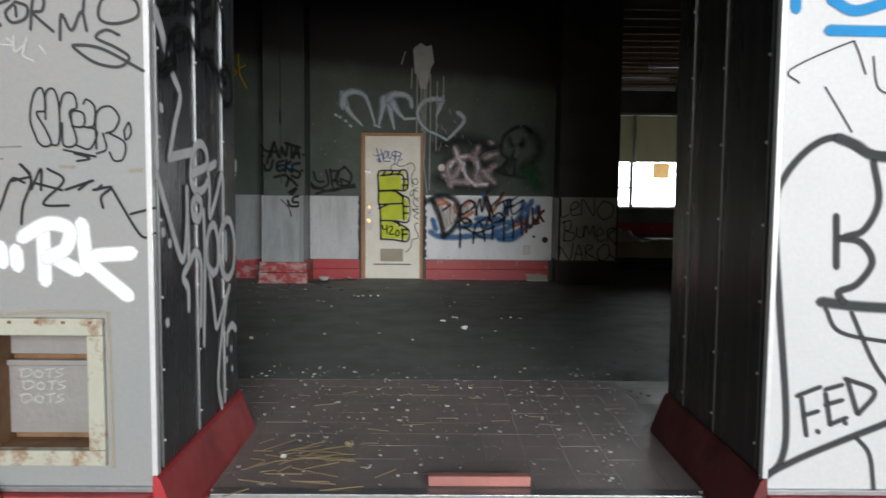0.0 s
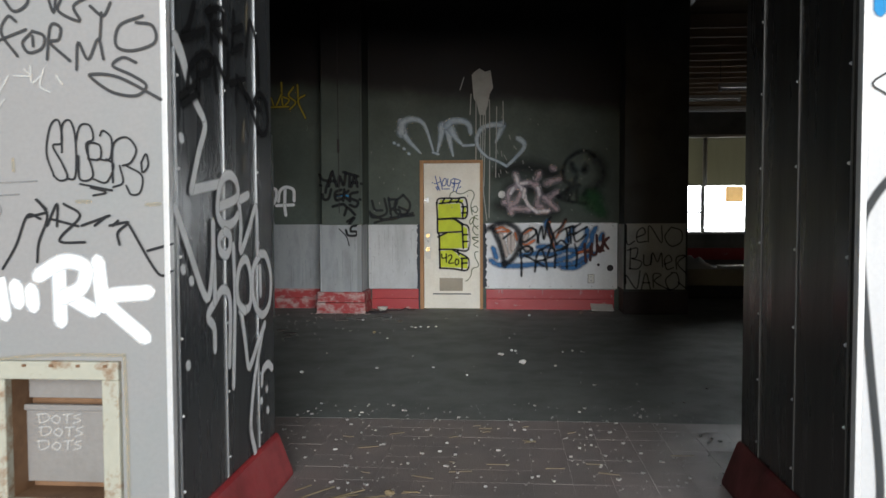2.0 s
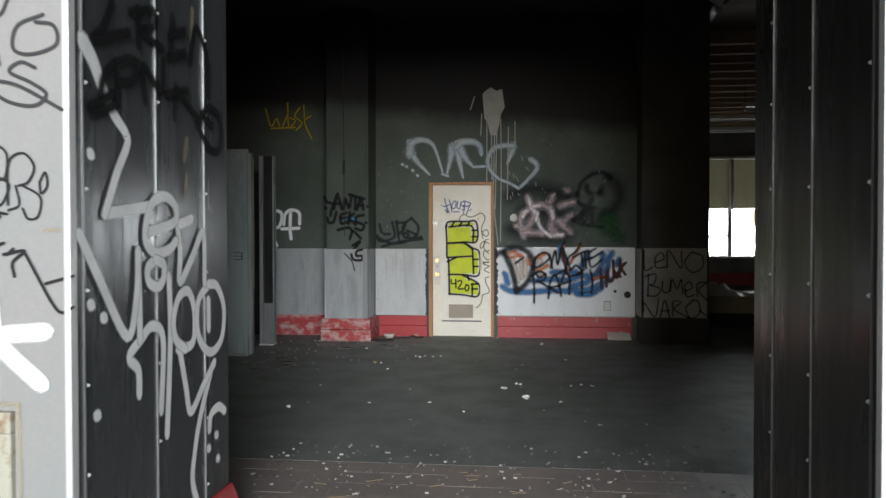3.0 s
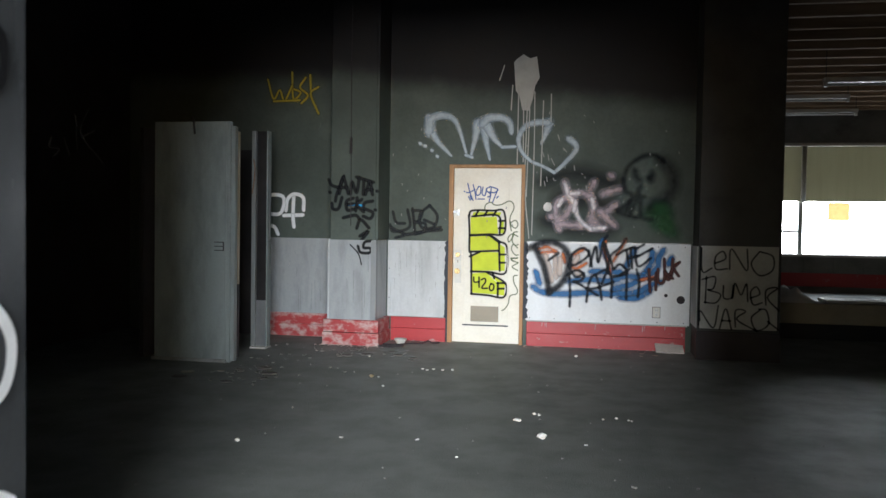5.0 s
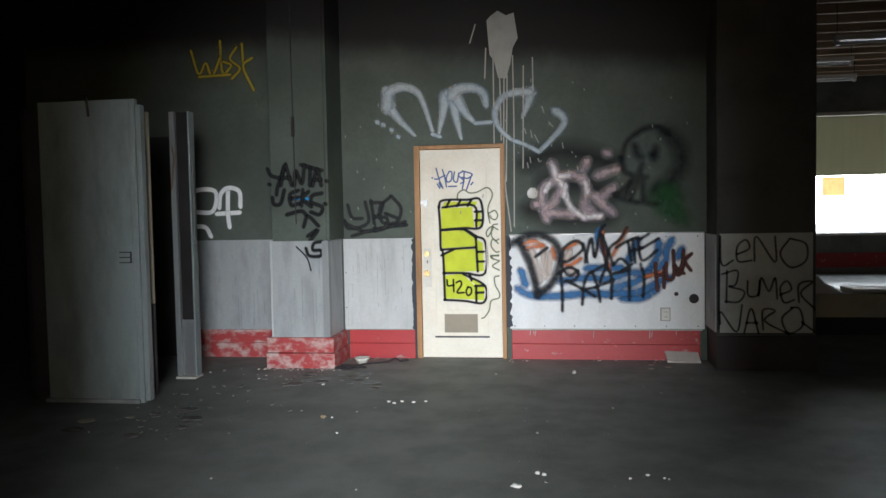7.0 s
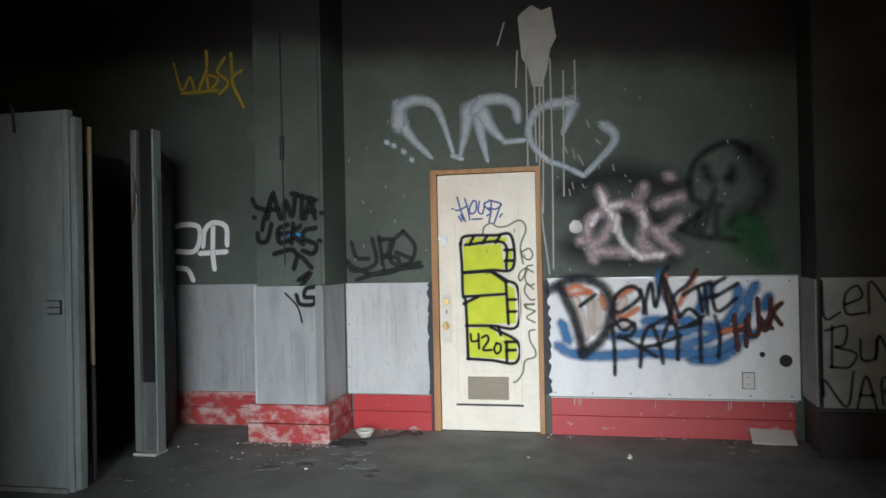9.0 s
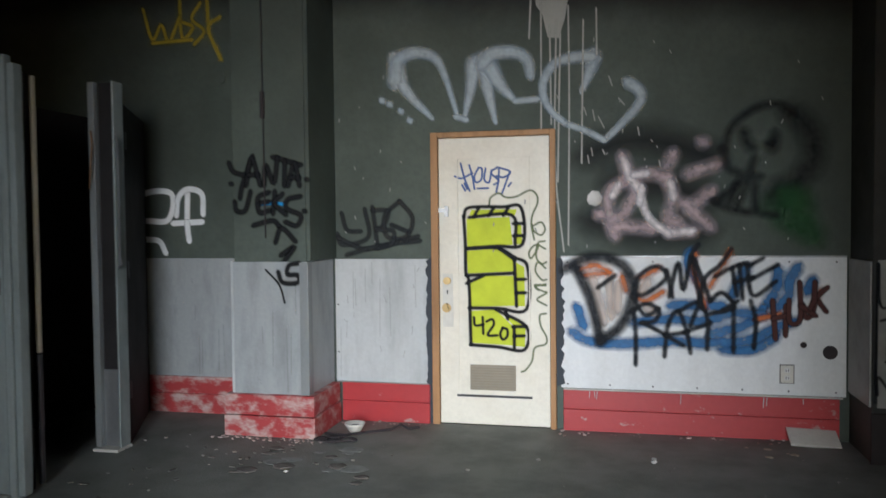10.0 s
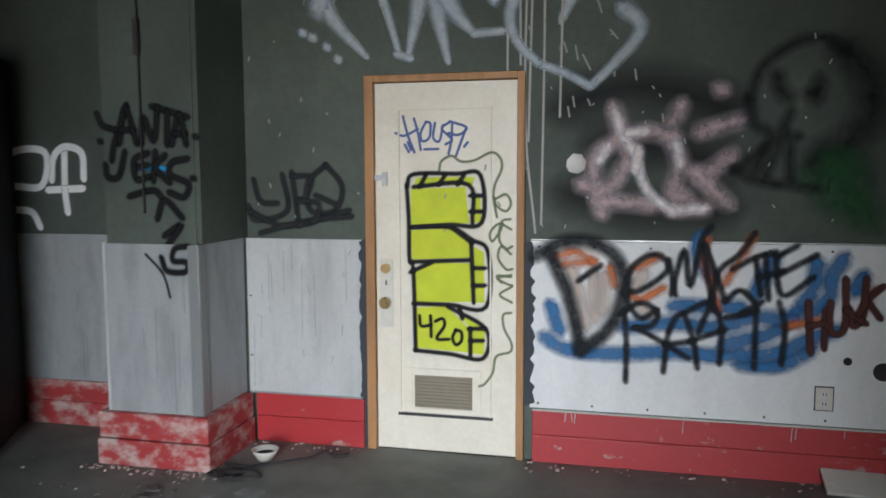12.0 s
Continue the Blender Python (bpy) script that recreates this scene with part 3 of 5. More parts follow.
part("red_stripe", box_bm(2.5, 12, WY - 0.012, WY - 0.002, 0.12, 0.42), RED, wall_window, "dull red stripe")
for k in range(14):
    part("wall_batten", box_bm(2.8 + 0.62 * k, 2.83 + 0.62 * k, WY - 0.02, WY - 0.002, 0.44, 0.80), DARK_GREY_PANEL, wall_window)
window = tagged(new("window_1"), "burnt-out shop window with pale posts and a lowered blind", "window", kind="structure")
part("window_sill", box_bm(4.25, 9.65, WY - 0.10, WY + 0.1, 0.78, 0.83, 0.004), PALE, window)
for x in (4.32, 5.2, 7.75, 9.5):
    part("window_post", box_bm(x - 0.045, x + 0.045, WY + 0.02, WY + 0.1, 0.83, 3.27, 0.004), PALE, window)
part("transom", box_bm(4.32, 5.18, WY + 0.03, WY + 0.08, 1.32, 1.37, 0.004), PALE, window)
part("window_head", box_bm(4.25, 9.65, WY - 0.06, WY + 0.1, 3.25, 3.32, 0.004), PALE, window)
blind = tagged(part("roller_blind", box_bm(5.28, 9.5, WY - 0.05, WY - 0.03, 2.02, 3.24), BLIND), "dirty olive blind hanging over the shop window", "blind")
tagged(part("roller_blind", box_bm(4.3, 5.17, WY - 0.05, WY - 0.03, 2.02, 3.24), BLIND), "dirty olive blind hanging over the shop window", "blind")
pipe = tagged(part("pipe", cyl_bm((5.22, WY - 0.08, 2.0), (5.22, WY - 0.08, 3.24), 0.05, 12), PALE, smooth=True), "pale upright pipe before the window post", "pipe")
poster = tagged(part("paper_sheet", box_bm(5.75, 6.2, WY - 0.02, WY - 0.016, 1.6, 2.0), PAPER), "torn brown paper stuck at the top of the window", "paper")
# street seen through the shop window
setting("street", box_bm(-40, 60, 20.7, 80, -0.35, -0.15), CONCRETE, "pale street outside the shop window", "ground")
glow, gn, gl, gb = shader("bright_outdoors")
gb.inputs["Emission Color"].default_value, gb.inputs["Emission Strength"].default_value = (1.0, 0.99, 0.96, 1), 7.0
gb.inputs["Base Color"].default_value = (0.8, 0.8, 0.8, 1)
setting("backdrop", box_bm(-40, 70, 72, 72.5, -1, 26), glow, "bright hazy distance outside the shop window")
# joists and strips
for k in range(15):
    y = 11.2 + 0.6 * k
    tagged(part("ceiling_joist", box_bm(2.5, 12, y - 0.03, y + 0.03, 3.93, 4.118, 0.004), JOIST), "bare brown timber joist under the roof deck", "joist", "roof joists")
for x0, x1, y, z in ((3.80, 6.2, 13.82, 3.50), (3.2, 5.62, 18.19, 3.68), (2.6, 4.9, 16.3, 3.66)):
    lamp = thing("ceiling_light", "unlit white fluorescent batten hung under the joists", "lamp", "fluorescent battens")
    part("housing", box_bm(x0, x1, y - 0.05, y + 0.05, z, z + 0.07, 0.008), FIXTURE, lamp)
    part("tube", cyl_bm((x0 + 0.05, y, z - 0.03), (x1 - 0.05, y, z - 0.03), 0.018, 10), FIXTURE, lamp)
    for x in (x0 + 0.03, x1 - 0.03):
        part("end_cap", box_bm(x - 0.02, x + 0.02, y - 0.03, y + 0.03, z - 0.06, z), FIXTURE, lamp)
        part("hanger", cyl_bm((x, y, z + 0.06), (x, y, 4.12), 0.006, 6), DARK_STEEL, lamp)
bench = thing("low_counter", "low cream counter with a dark plinth in the side room", "counter")
part("plinth", box_bm(2.55, 9.0, 12.25, 12.7, 0.0, 0.2, 0.004), DARK_STEEL, bench)
part("front", box_bm(2.52, 9.0, 12.2, 12.75, 0.201, 0.46, 0.01), CREAM, bench)
bm = bmesh.new()
bmesh.ops.create_grid(bm, x_segments=28, y_segments=12, size=0.5)
for v in bm.verts:
    u, w = v.co.x * 2, v.co.y * 2
    hgt = max(0.0, (1 - u * u) * (1 - w * w)) * 0.17 * (1 + 0.5 * noise.noise(Vector((u * 3, w * 3, 4))))
    v.co = Vector((2.98 + u * 0.42, 12.47 + w * 0.26, 0.463 + hgt))
tagged(part("crumpled_sheet", bm, PALE, smooth=True), "crumpled pale sheet lying on the low counter", "sheet")
tagged(part("loose_board", box_bm(3.5, 5.6, 12.3, 12.7, 0.463, 0.50, 0.006), PALE), "pale board lying on the low counter", "board")
bm = box_bm(-0.24, 0.24, -0.02, 0.02, -0.3, 0.3, 0.004)
hang = tagged(part("hanging_tile", bm, PALE), "torn ceiling tile hanging from the hall ceiling", "tile")
hang.matrix_world = pose(2.3, 9.0, 4.2, 35, 25, 20)

# ---- paint on the walls ----
def flat_at(y):
    return lambda u, v, d: (u, y - d, v)


def side_at(x):
    return lambda u, v, d: (x + d, u, v)


AT_WALL, AT_PANEL, AT_PILLAR, AT_PILLAR_LOW = flat_at(10.75), flat_at(10.738), flat_at(10.24), flat_at(10.228)
AT_SOOT, AT_DOOR, AT_FACADE, AT_FLAP = flat_at(10.288), flat_at(10.738), flat_at(2.50), flat_at(2.60)
AT_JAMB, AT_SIDE = side_at(-1.101), side_at(-5.2)
SPRAY_WHITE = spray_paint("white_spray", (0.90, 0.91, 0.92), 0.35)
THIN_WHITE = spray_paint("thin_white_marker", (0.72, 0.71, 0.67), 0.5, 0.55)
SPRAY_ICE = spray_paint("pale_blue_spray", (0.50, 0.57, 0.62), 0.75, 0.92, 0.3)
SPRAY_BLACK = spray_paint("black_spray", (0.008, 0.008, 0.009), 0.6, 0.97)
SPRAY_LETTER = spray_paint("thin_black_spray", (0.010, 0.012, 0.016), 0.75, 0.95, 0.25)
SPRAY_BLACK_SOFT = spray_paint("soft_black_spray", (0.012, 0.012, 0.012), 1.0, 0.8, 0.4)
SPRAY_SOOT = spray_paint("soot_smear", (0.012, 0.011, 0.012), 1.0, 0.7)
SPRAY_DARK = spray_paint("faded_black_spray", (0.022, 0.024, 0.025), 0.6, 0.9)
SPRAY_PINK = spray_paint("pink_white_spray", (0.64, 0.50, 0.52), 1.0, 0.85, 0.55)
SPRAY_PINKCORE = spray_paint("white_pink_spray", (0.90, 0.83, 0.84), 0.85, 1.0, 0.5)
SPRAY_GREYGREEN = spray_paint("grey_green_spray", (0.17, 0.20, 0.17), 1.0, 0.6)
SPRAY_GREEN = spray_paint("green_spray", (0.025, 0.12, 0.03), 1.0, 0.75, 0.5)
SPRAY_BLUE = spray_paint("blue_spray", (0.04, 0.16, 0.38), 0.7, 1.0, 0.4)
SPRAY_ORANGE = spray_paint("orange_spray", (0.62, 0.17, 0.04), 0.9, 0.95, 0.5)
SPRAY_FILL = spray_paint("pale_pink_fill", (0.62, 0.52, 0.46), 0.9, 0.8)
SPRAY_BROWN = spray_paint("brown_spray", (0.07, 0.022, 0.018), 0.5)
SPRAY_OLIVE = spray_paint("olive_spray", (0.20, 0.24, 0.12), 0.8, 0.85)
SPRAY_YELLOW = spray_paint("yellow_spray", (0.48, 0.37, 0.04), 0.9, 0.85)
SPRAY_FAINT = spray_paint("faint_white_spray", (0.35, 0.33, 0.33), 1.0, 0.6)
SPRAY_GREY = spray_paint("dark_grey_spray", (0.045, 0.048, 0.05), 0.5, 0.95)
SPRAY_SKY = spray_paint("bright_blue_spray", (0.03, 0.28, 0.62), 0.4)
MARKER_BLACK = spray_paint("black_marker", (0.02, 0.02, 0.022), 0.25)
MARKER_GREY = spray_paint("worn_black_marker", (0.05, 0.05, 0.052), 0.3, 0.9)
MARKER_BLUE = spray_paint("blue_marker", (0.10, 0.16, 0.40), 0.3, 0.85)
MARKER_FAINT = spray_paint("faint_pencil", (0.25, 0.25, 0.25), 0.6, 0.6)
SPLASH = spray_paint("grey_paint_splash", (0.40, 0.40, 0.37), 0.2)
SPLASH_DRIP = spray_paint("grey_paint_drip", (0.40, 0.40, 0.37), 0.3)
SPLASH_WHITE = spray_paint("white_paint_spot", (0.75, 0.73, 0.70), 0.2)
EDGE_BLUE = spray_paint("dark_blue_grey_paint", (0.05, 0.058, 0.07), 0.2)
STAIN_TAN = spray_paint("yellowed_tape", (0.46, 0.39, 0.25), 0.8, 0.45)
SPRAY_SMEAR = spray_paint("dark_smear", (0.14, 0.135, 0.13), 1.0, 0.4)
CHIP = spray_paint("pale_paint_chip", (0.40, 0.40, 0.38), 0.3, 0.8)
PAINT_LIME = spray_paint("lime_paint", (0.62, 0.70, 0.04), 0.2)
spray(wall_back, "white_letters", AT_WALL, [[(-3.397, 1.474), (-3.394, 1.681), (-3.151, 1.69), (-3.178, 1.489), (-3.371, 1.48)], [(-3.388, 1.336), (-3.263, 1.322), (-3.208, 1.23)], [(-3.109, 1.519), (-3.09, 1.654), (-3.01, 1.719), (-2.892, 1.682), (-2.883, 1.527)], [(-3.011, 1.698), (-3.018, 1.459), (-3.005, 1.323)], [(-3.137, 1.459), (-2.893, 1.468)]], 0.055, SPRAY_WHITE, "white sprayed letters")
spray(pillar_l, "black_letters", AT_PILLAR, [[(-2.392, 1.868), (-2.361, 1.808), (-2.285, 1.782)], [(-2.214, 1.909), (-2.294, 1.713), (-2.313, 1.626)], [(-2.266, 1.713), (-2.223, 1.897), (-2.162, 1.711)], [(-2.248, 1.782), (-2.178, 1.78)], [(-2.134, 1.711), (-2.119, 1.846), (-2.063, 1.722), (-2.034, 1.892)], [(-2.067, 1.9), (-1.867, 1.841)], [(-1.98, 1.867), (-1.987, 1.704)], [(-1.959, 1.704), (-1.912, 1.854), (-1.877, 1.703)], [(-1.941, 1.757), (-1.881, 1.756)], [(-2.352, 1.601), (-2.34, 1.539), (-2.274, 1.543), (-2.234, 1.668)], [(-2.1, 1.661), (-2.18, 1.625), (-2.17, 1.526), (-2.099, 1.538)], [(-2.173, 1.588), (-2.102, 1.597)], [(-2.055, 1.666), (-2.072, 1.518)], [(-2.0, 1.648), (-2.058, 1.587), (-1.978, 1.508)]], 0.052, SPRAY_BLACK, "black sprayed lettering", lift=0.005)
spray(pillar_l, "black_letters", AT_PILLAR, [[(-1.875, 1.63), (-1.963, 1.611), (-1.974, 1.55), (-1.872, 1.501), (-1.902, 1.434), (-1.983, 1.459)], [(-2.217, 1.438), (-2.08, 1.469), (-2.031, 1.434)], [(-2.058, 1.322), (-2.013, 1.419), (-1.914, 1.328)], [(-2.02, 1.235), (-1.921, 1.291), (-2.009, 1.178)], [(-2.38, 1.726), (-2.374, 1.722)], [(-1.827, 1.744), (-1.821, 1.74)], [(-1.846, 1.533), (-1.84, 1.529)]], 0.052, SPRAY_BLACK, "black sprayed lettering", lift=0.005)
spray(pillar_l, "blue_stroke", AT_PILLAR, [[(-2.159, 1.583), (-2.08, 1.587)], [(-2.047, 1.587), (-1.987, 1.577)]], 0.03, SPRAY_SKY, "short blue strokes")
spray(pillar_l, "black_letters", AT_PILLAR_LOW, [[(-1.885, 1.181), (-1.957, 1.167), (-1.971, 1.105), (-1.894, 1.099), (-1.901, 1.049), (-2.006, 1.051), (-2.037, 1.121)]], 0.046, SPRAY_BLACK, "black sprayed lettering")
spray(pillar_l, "black_letters", AT_PILLAR_LOW, [[(-2.129, 1.136), (-2.032, 1.034), (-1.994, 0.913)]], 0.02, SPRAY_BLACK)
spray(wall_back, "dark_letters", AT_WALL, [[(-1.767, 1.521), (-1.726, 1.398), (-1.622, 1.385)], [(-1.589, 1.548), (-1.564, 1.344), (-1.759, 1.288), (-1.801, 1.37)], [(-1.53, 1.561), (-1.493, 1.263)], [(-1.53, 1.54), (-1.415, 1.529), (-1.446, 1.426), (-1.505, 1.399), (-1.375, 1.386), (-1.391, 1.292), (-1.493, 1.263)], [(-1.327, 1.6), (-1.439, 1.494), (-1.419, 1.345), (-1.275, 1.347), (-1.23, 1.48), (-1.322, 1.6)], [(-1.388, 1.432), (-1.26, 1.379)], [(-1.802, 1.343), (-1.566, 1.257), (-1.19, 1.347)], [(-1.731, 1.214), (-1.449, 1.286), (-1.176, 1.315)]], 0.048, SPRAY_DARK, "faded black sprayed letters")
spray(wall_back, "large_blue_white_letters", AT_WALL, [[(-1.341, 2.613), (-1.276, 2.405), (-1.076, 2.183)], [(-1.347, 2.457), (-1.325, 2.603), (-1.203, 2.655), (-1.063, 2.618), (-0.985, 2.489), (-0.898, 2.216)], [(-0.768, 2.555), (-0.793, 2.393), (-0.839, 2.194)], [(-0.706, 2.571), (-0.673, 2.369), (-0.622, 2.139)], [(-0.662, 2.53), (-0.576, 2.384), (-0.481, 2.285)], [(0.05, 2.556), (0.022, 2.45), (-0.03, 2.323)]], 0.17, SPRAY_ICE, "large pale blue sprayed letters over the door", taper=0.28)
spray(wall_back, "large_blue_white_letters", AT_WALL, [[(-0.71, 2.552), (-0.633, 2.618), (-0.48, 2.616), (-0.395, 2.555), (-0.376, 2.45)]], 0.15, SPRAY_ICE, lift=0.0055, taper=0.6)
spray(wall_back, "large_blue_white_letters", AT_WALL, [[(0.041, 2.556), (-0.106, 2.558), (-0.226, 2.509), (-0.292, 2.371), (-0.252, 2.229), (-0.144, 2.117)], [(0.283, 2.373), (0.354, 2.316), (0.359, 2.242), (0.256, 2.118), (0.126, 1.993)]], 0.12, SPRAY_ICE, lift=0.006, taper=0.5)
spray(wall_back, "large_blue_white_letters", AT_WALL, [[(-0.144, 2.117), (0.003, 2.058), (0.121, 1.992)], [(-0.481, 2.282), (-0.33, 2.287)], [(-0.904, 2.191), (-0.829, 2.165)]], 0.06, SPRAY_ICE, lift=0.0075)
spray(wall_back, "paint_dots", AT_WALL, [[(-1.449, 2.33), (-1.442, 2.323)], [(-1.393, 2.301), (-1.387, 2.295)], [(-1.308, 2.249), (-1.304, 2.242)], [(-1.243, 2.18), (-1.24, 2.174)]], 0.07, SPRAY_ICE)
patch(wall_back, "paint_splash", AT_WALL, [(-0.36, 3.253), (-0.329, 3.289), (-0.254, 3.341), (-0.174, 3.294), (-0.1, 3.315), (-0.064, 3.075), (-0.113, 2.985), (-0.138, 2.832), (-0.181, 2.698), (-0.256, 2.707), (-0.293, 2.868), (-0.336, 2.932)], SPLASH, "dried grey paint splash", 0.003)
spray(wall_back, "paint_drips", AT_WALL, [[(-0.301, 2.986), (-0.304, 2.085)], [(-0.242, 2.793), (-0.235, 2.114)], [(-0.198, 2.822), (-0.21, 1.845), (-0.153, 1.237)], [(-0.17, 2.726), (-0.181, 2.254), (-0.192, 1.718)], [(-0.116, 2.911), (-0.112, 2.252), (-0.122, 1.282)], [(-0.015, 2.81), (-0.03, 1.841)], [(0.072, 2.883), (0.074, 2.572)], [(-0.37, 2.991), (-0.384, 2.707)], [(-0.468, 3.22), (-0.523, 3.049)]], 0.015, SPLASH_DRIP, "long grey paint drips", lift=0.006)
spray(wall_back, "pink_strokes", AT_WALL, [[(0.283, 1.717), (0.164, 1.648), (0.148, 1.525), (0.186, 1.349)], [(0.319, 1.612), (0.244, 1.49), (0.176, 1.446)], [(0.283, 1.734), (0.418, 1.758), (0.535, 1.731)], [(0.535, 1.713), (0.571, 1.593), (0.541, 1.455), (0.609, 1.421)], [(0.572, 1.883), (0.533, 1.816)], [(0.672, 1.524), (0.815, 1.634)], [(0.638, 1.559), (0.806, 1.396)], [(0.666, 1.754), (0.858, 1.81)], [(0.757, 1.962), (0.763, 1.958)], [(0.088, 1.49), (0.094, 1.486)], [(0.543, 1.369), (0.692, 1.37)], [(0.246, 1.873), (0.291, 1.734), (0.352, 1.647)], [(0.202, 1.402), (0.323, 1.402), (0.442, 1.386)]], 0.135, SPRAY_PINK, "pink-white sprayed mark")
spray(wall_back, "pink_core", AT_WALL, [[(0.25, 1.856), (0.291, 1.734), (0.352, 1.647), (0.407, 1.473), (0.544, 1.351)], [(0.56, 1.36), (0.692, 1.37)], [(0.316, 1.751), (0.401, 1.758)], [(0.369, 1.664), (0.354, 1.56)], [(0.552, 1.696), (0.571, 1.593)], [(0.215, 1.683), (0.173, 1.613)]], 0.075, SPRAY_PINKCORE, "white sprayed core of the mark", lift=0.0085)
spray(wall_back, "drip_chips", AT_WALL, [[(-0.013, 2.219), (0.003, 2.168)], [(0.046, 2.199), (0.059, 2.128)], [(0.084, 2.152), (0.122, 2.076)], [(0.154, 2.421), (0.175, 2.358)], [(0.218, 2.271), (0.256, 2.225)], [(0.036, 1.941), (0.044, 1.89)], [(0.112, 1.927), (0.125, 1.896)], [(0.344, 2.069), (0.352, 2.019)], [(0.011, 1.891), (0.02, 1.84)], [(0.482, 1.843), (0.488, 1.806)]], 0.012, CHIP, lift=0.008)
spray(wall_back, "dark_smudge", AT_WALL, [[(0.011, 1.904), (0.285, 1.984), (0.551, 1.952), (0.789, 1.861)], [(0.19, 1.698), (0.534, 1.669), (0.75, 1.593)], [(0.042, 1.444), (0.345, 1.368), (0.756, 1.371)]], 0.34, SPRAY_SOOT, lift=0.0035)
patch(wall_back, "white_spot", AT_WALL, [(0.009, 1.619), (0.04, 1.652), (0.085, 1.646), (0.106, 1.61), (0.099, 1.567), (0.066, 1.546), (0.02, 1.557), (0.005, 1.585)], SPLASH_WHITE, "white paint spot", 0.003)
spray(wall_back, "skull_lines", AT_WALL, [[(0.894, 1.909), (0.944, 2.056), (1.08, 2.165), (1.216, 2.188), (1.317, 2.123)], [(0.886, 1.909), (0.914, 1.792), (1.003, 1.724), (0.896, 1.608), (0.833, 1.566)], [(0.833, 1.566), (0.947, 1.507), (1.214, 1.473)], [(0.973, 1.674), (0.926, 1.557)], [(1.035, 1.69), (0.978, 1.537)], [(1.086, 1.673), (1.088, 1.523)], [(1.084, 1.838), (1.049, 1.74), (1.12, 1.722)]], 0.085, SPRAY_BLACK_SOFT, "faint black sprayed skull outline", lift=0.0055)
spray(wall_back, "skull_face", AT_WALL, [[(1.124, 2.019), (1.107, 1.878), (1.068, 1.711)]], 0.46, SPRAY_GREYGREEN, lift=0.0035)
spray(wall_back, "skull_eyes", AT_WALL, [[(1.016, 2.012), (1.029, 1.963), (1.066, 1.913)], [(1.209, 1.99), (1.197, 1.909), (1.173, 1.926)]], 0.12, SPRAY_BLACK_SOFT, "", lift=0.008)
spray(wall_back, "skull_shade", AT_WALL, [[(1.308, 2.14), (1.418, 2.008), (1.441, 1.831), (1.343, 1.687), (1.224, 1.622)]], 0.24, SPRAY_BLACK_SOFT, "black sprayed shade beside the skull", lift=0.0045)
spray(wall_back, "green_cloud", AT_WALL, [[(1.187, 1.542), (1.298, 1.554), (1.39, 1.446), (1.45, 1.327)], [(1.274, 1.602), (1.385, 1.553)], [(1.258, 1.434), (1.371, 1.374)]], 0.24, SPRAY_GREEN, "dull green sprayed cloud", lift=0.0055)
spray(wall_back, "blue_strokes", AT_PANEL, [[(-0.094, 0.684), (-0.022, 0.635), (0.099, 0.61), (0.318, 0.61), (0.55, 0.632), (0.814, 0.625), (1.068, 0.657), (1.191, 0.722), (1.329, 0.776)], [(0.889, 0.585), (1.071, 0.589), (1.211, 0.674)], [(-0.065, 0.851), (-0.023, 0.729)], [(1.349, 1.129), (1.301, 1.052), (1.288, 0.937), (1.204, 0.858)], [(1.229, 1.107), (1.216, 0.992), (1.167, 0.895)], [(1.438, 1.046), (1.407, 0.979)], [(0.686, 1.222), (0.669, 1.153), (0.728, 1.037)], [(0.315, 0.753), (0.546, 0.783), (0.772, 0.772), (0.954, 0.829), (1.134, 0.816)], [(0.812, 0.685), (1.029, 0.753), (1.133, 0.855)], [(1.034, 1.122), (0.984, 1.024), (0.95, 0.946)], [(0.563, 0.874), (0.88, 0.875)]], 0.115, SPRAY_BLUE, "blue sprayed shading")
spray(wall_back, "pale_fill", AT_PANEL, [[(0.044, 1.04), (0.085, 0.898), (0.117, 0.755)], [(0.153, 1.032), (0.167, 0.798)], [(0.213, 1.014), (0.206, 0.841)], [(0.407, 1.029), (0.36, 0.957)], [(0.401, 0.858), (0.44, 0.829)]], 0.11, SPRAY_FILL, "pale pink fill", lift=0.007)
spray(wall_back, "orange_strokes", AT_PANEL, [[(-0.048, 1.109), (0.052, 1.142), (0.162, 1.093)], [(-0.007, 1.075), (0.142, 1.093)], [(0.241, 1.065), (0.262, 0.974)], [(0.322, 0.936), (0.39, 0.904), (0.504, 0.962)], [(0.348, 1.057), (0.481, 1.126)], [(0.714, 1.213), (0.697, 1.134), (0.748, 0.959), (0.77, 0.861)], [(0.932, 1.236), (0.872, 1.119), (0.803, 1.0)], [(1.099, 0.792), (1.188, 0.809), (1.24, 0.824)], [(1.421, 0.847), (1.484, 0.982)]], 0.075, SPRAY_ORANGE, "orange sprayed shading", lift=0.0085)
spray(wall_back, "black_letters", AT_PANEL, [[(-0.149, 1.117), (-0.008, 1.191), (0.131, 1.194), (0.25, 1.135), (0.311, 1.006), (0.284, 0.843), (0.217, 0.718), (0.089, 0.62)], [(-0.068, 1.119), (0.015, 0.937), (0.067, 0.753), (0.089, 0.63)]], 0.11, SPRAY_LETTER, "black sprayed lettering on the white panel", lift=0.0115)
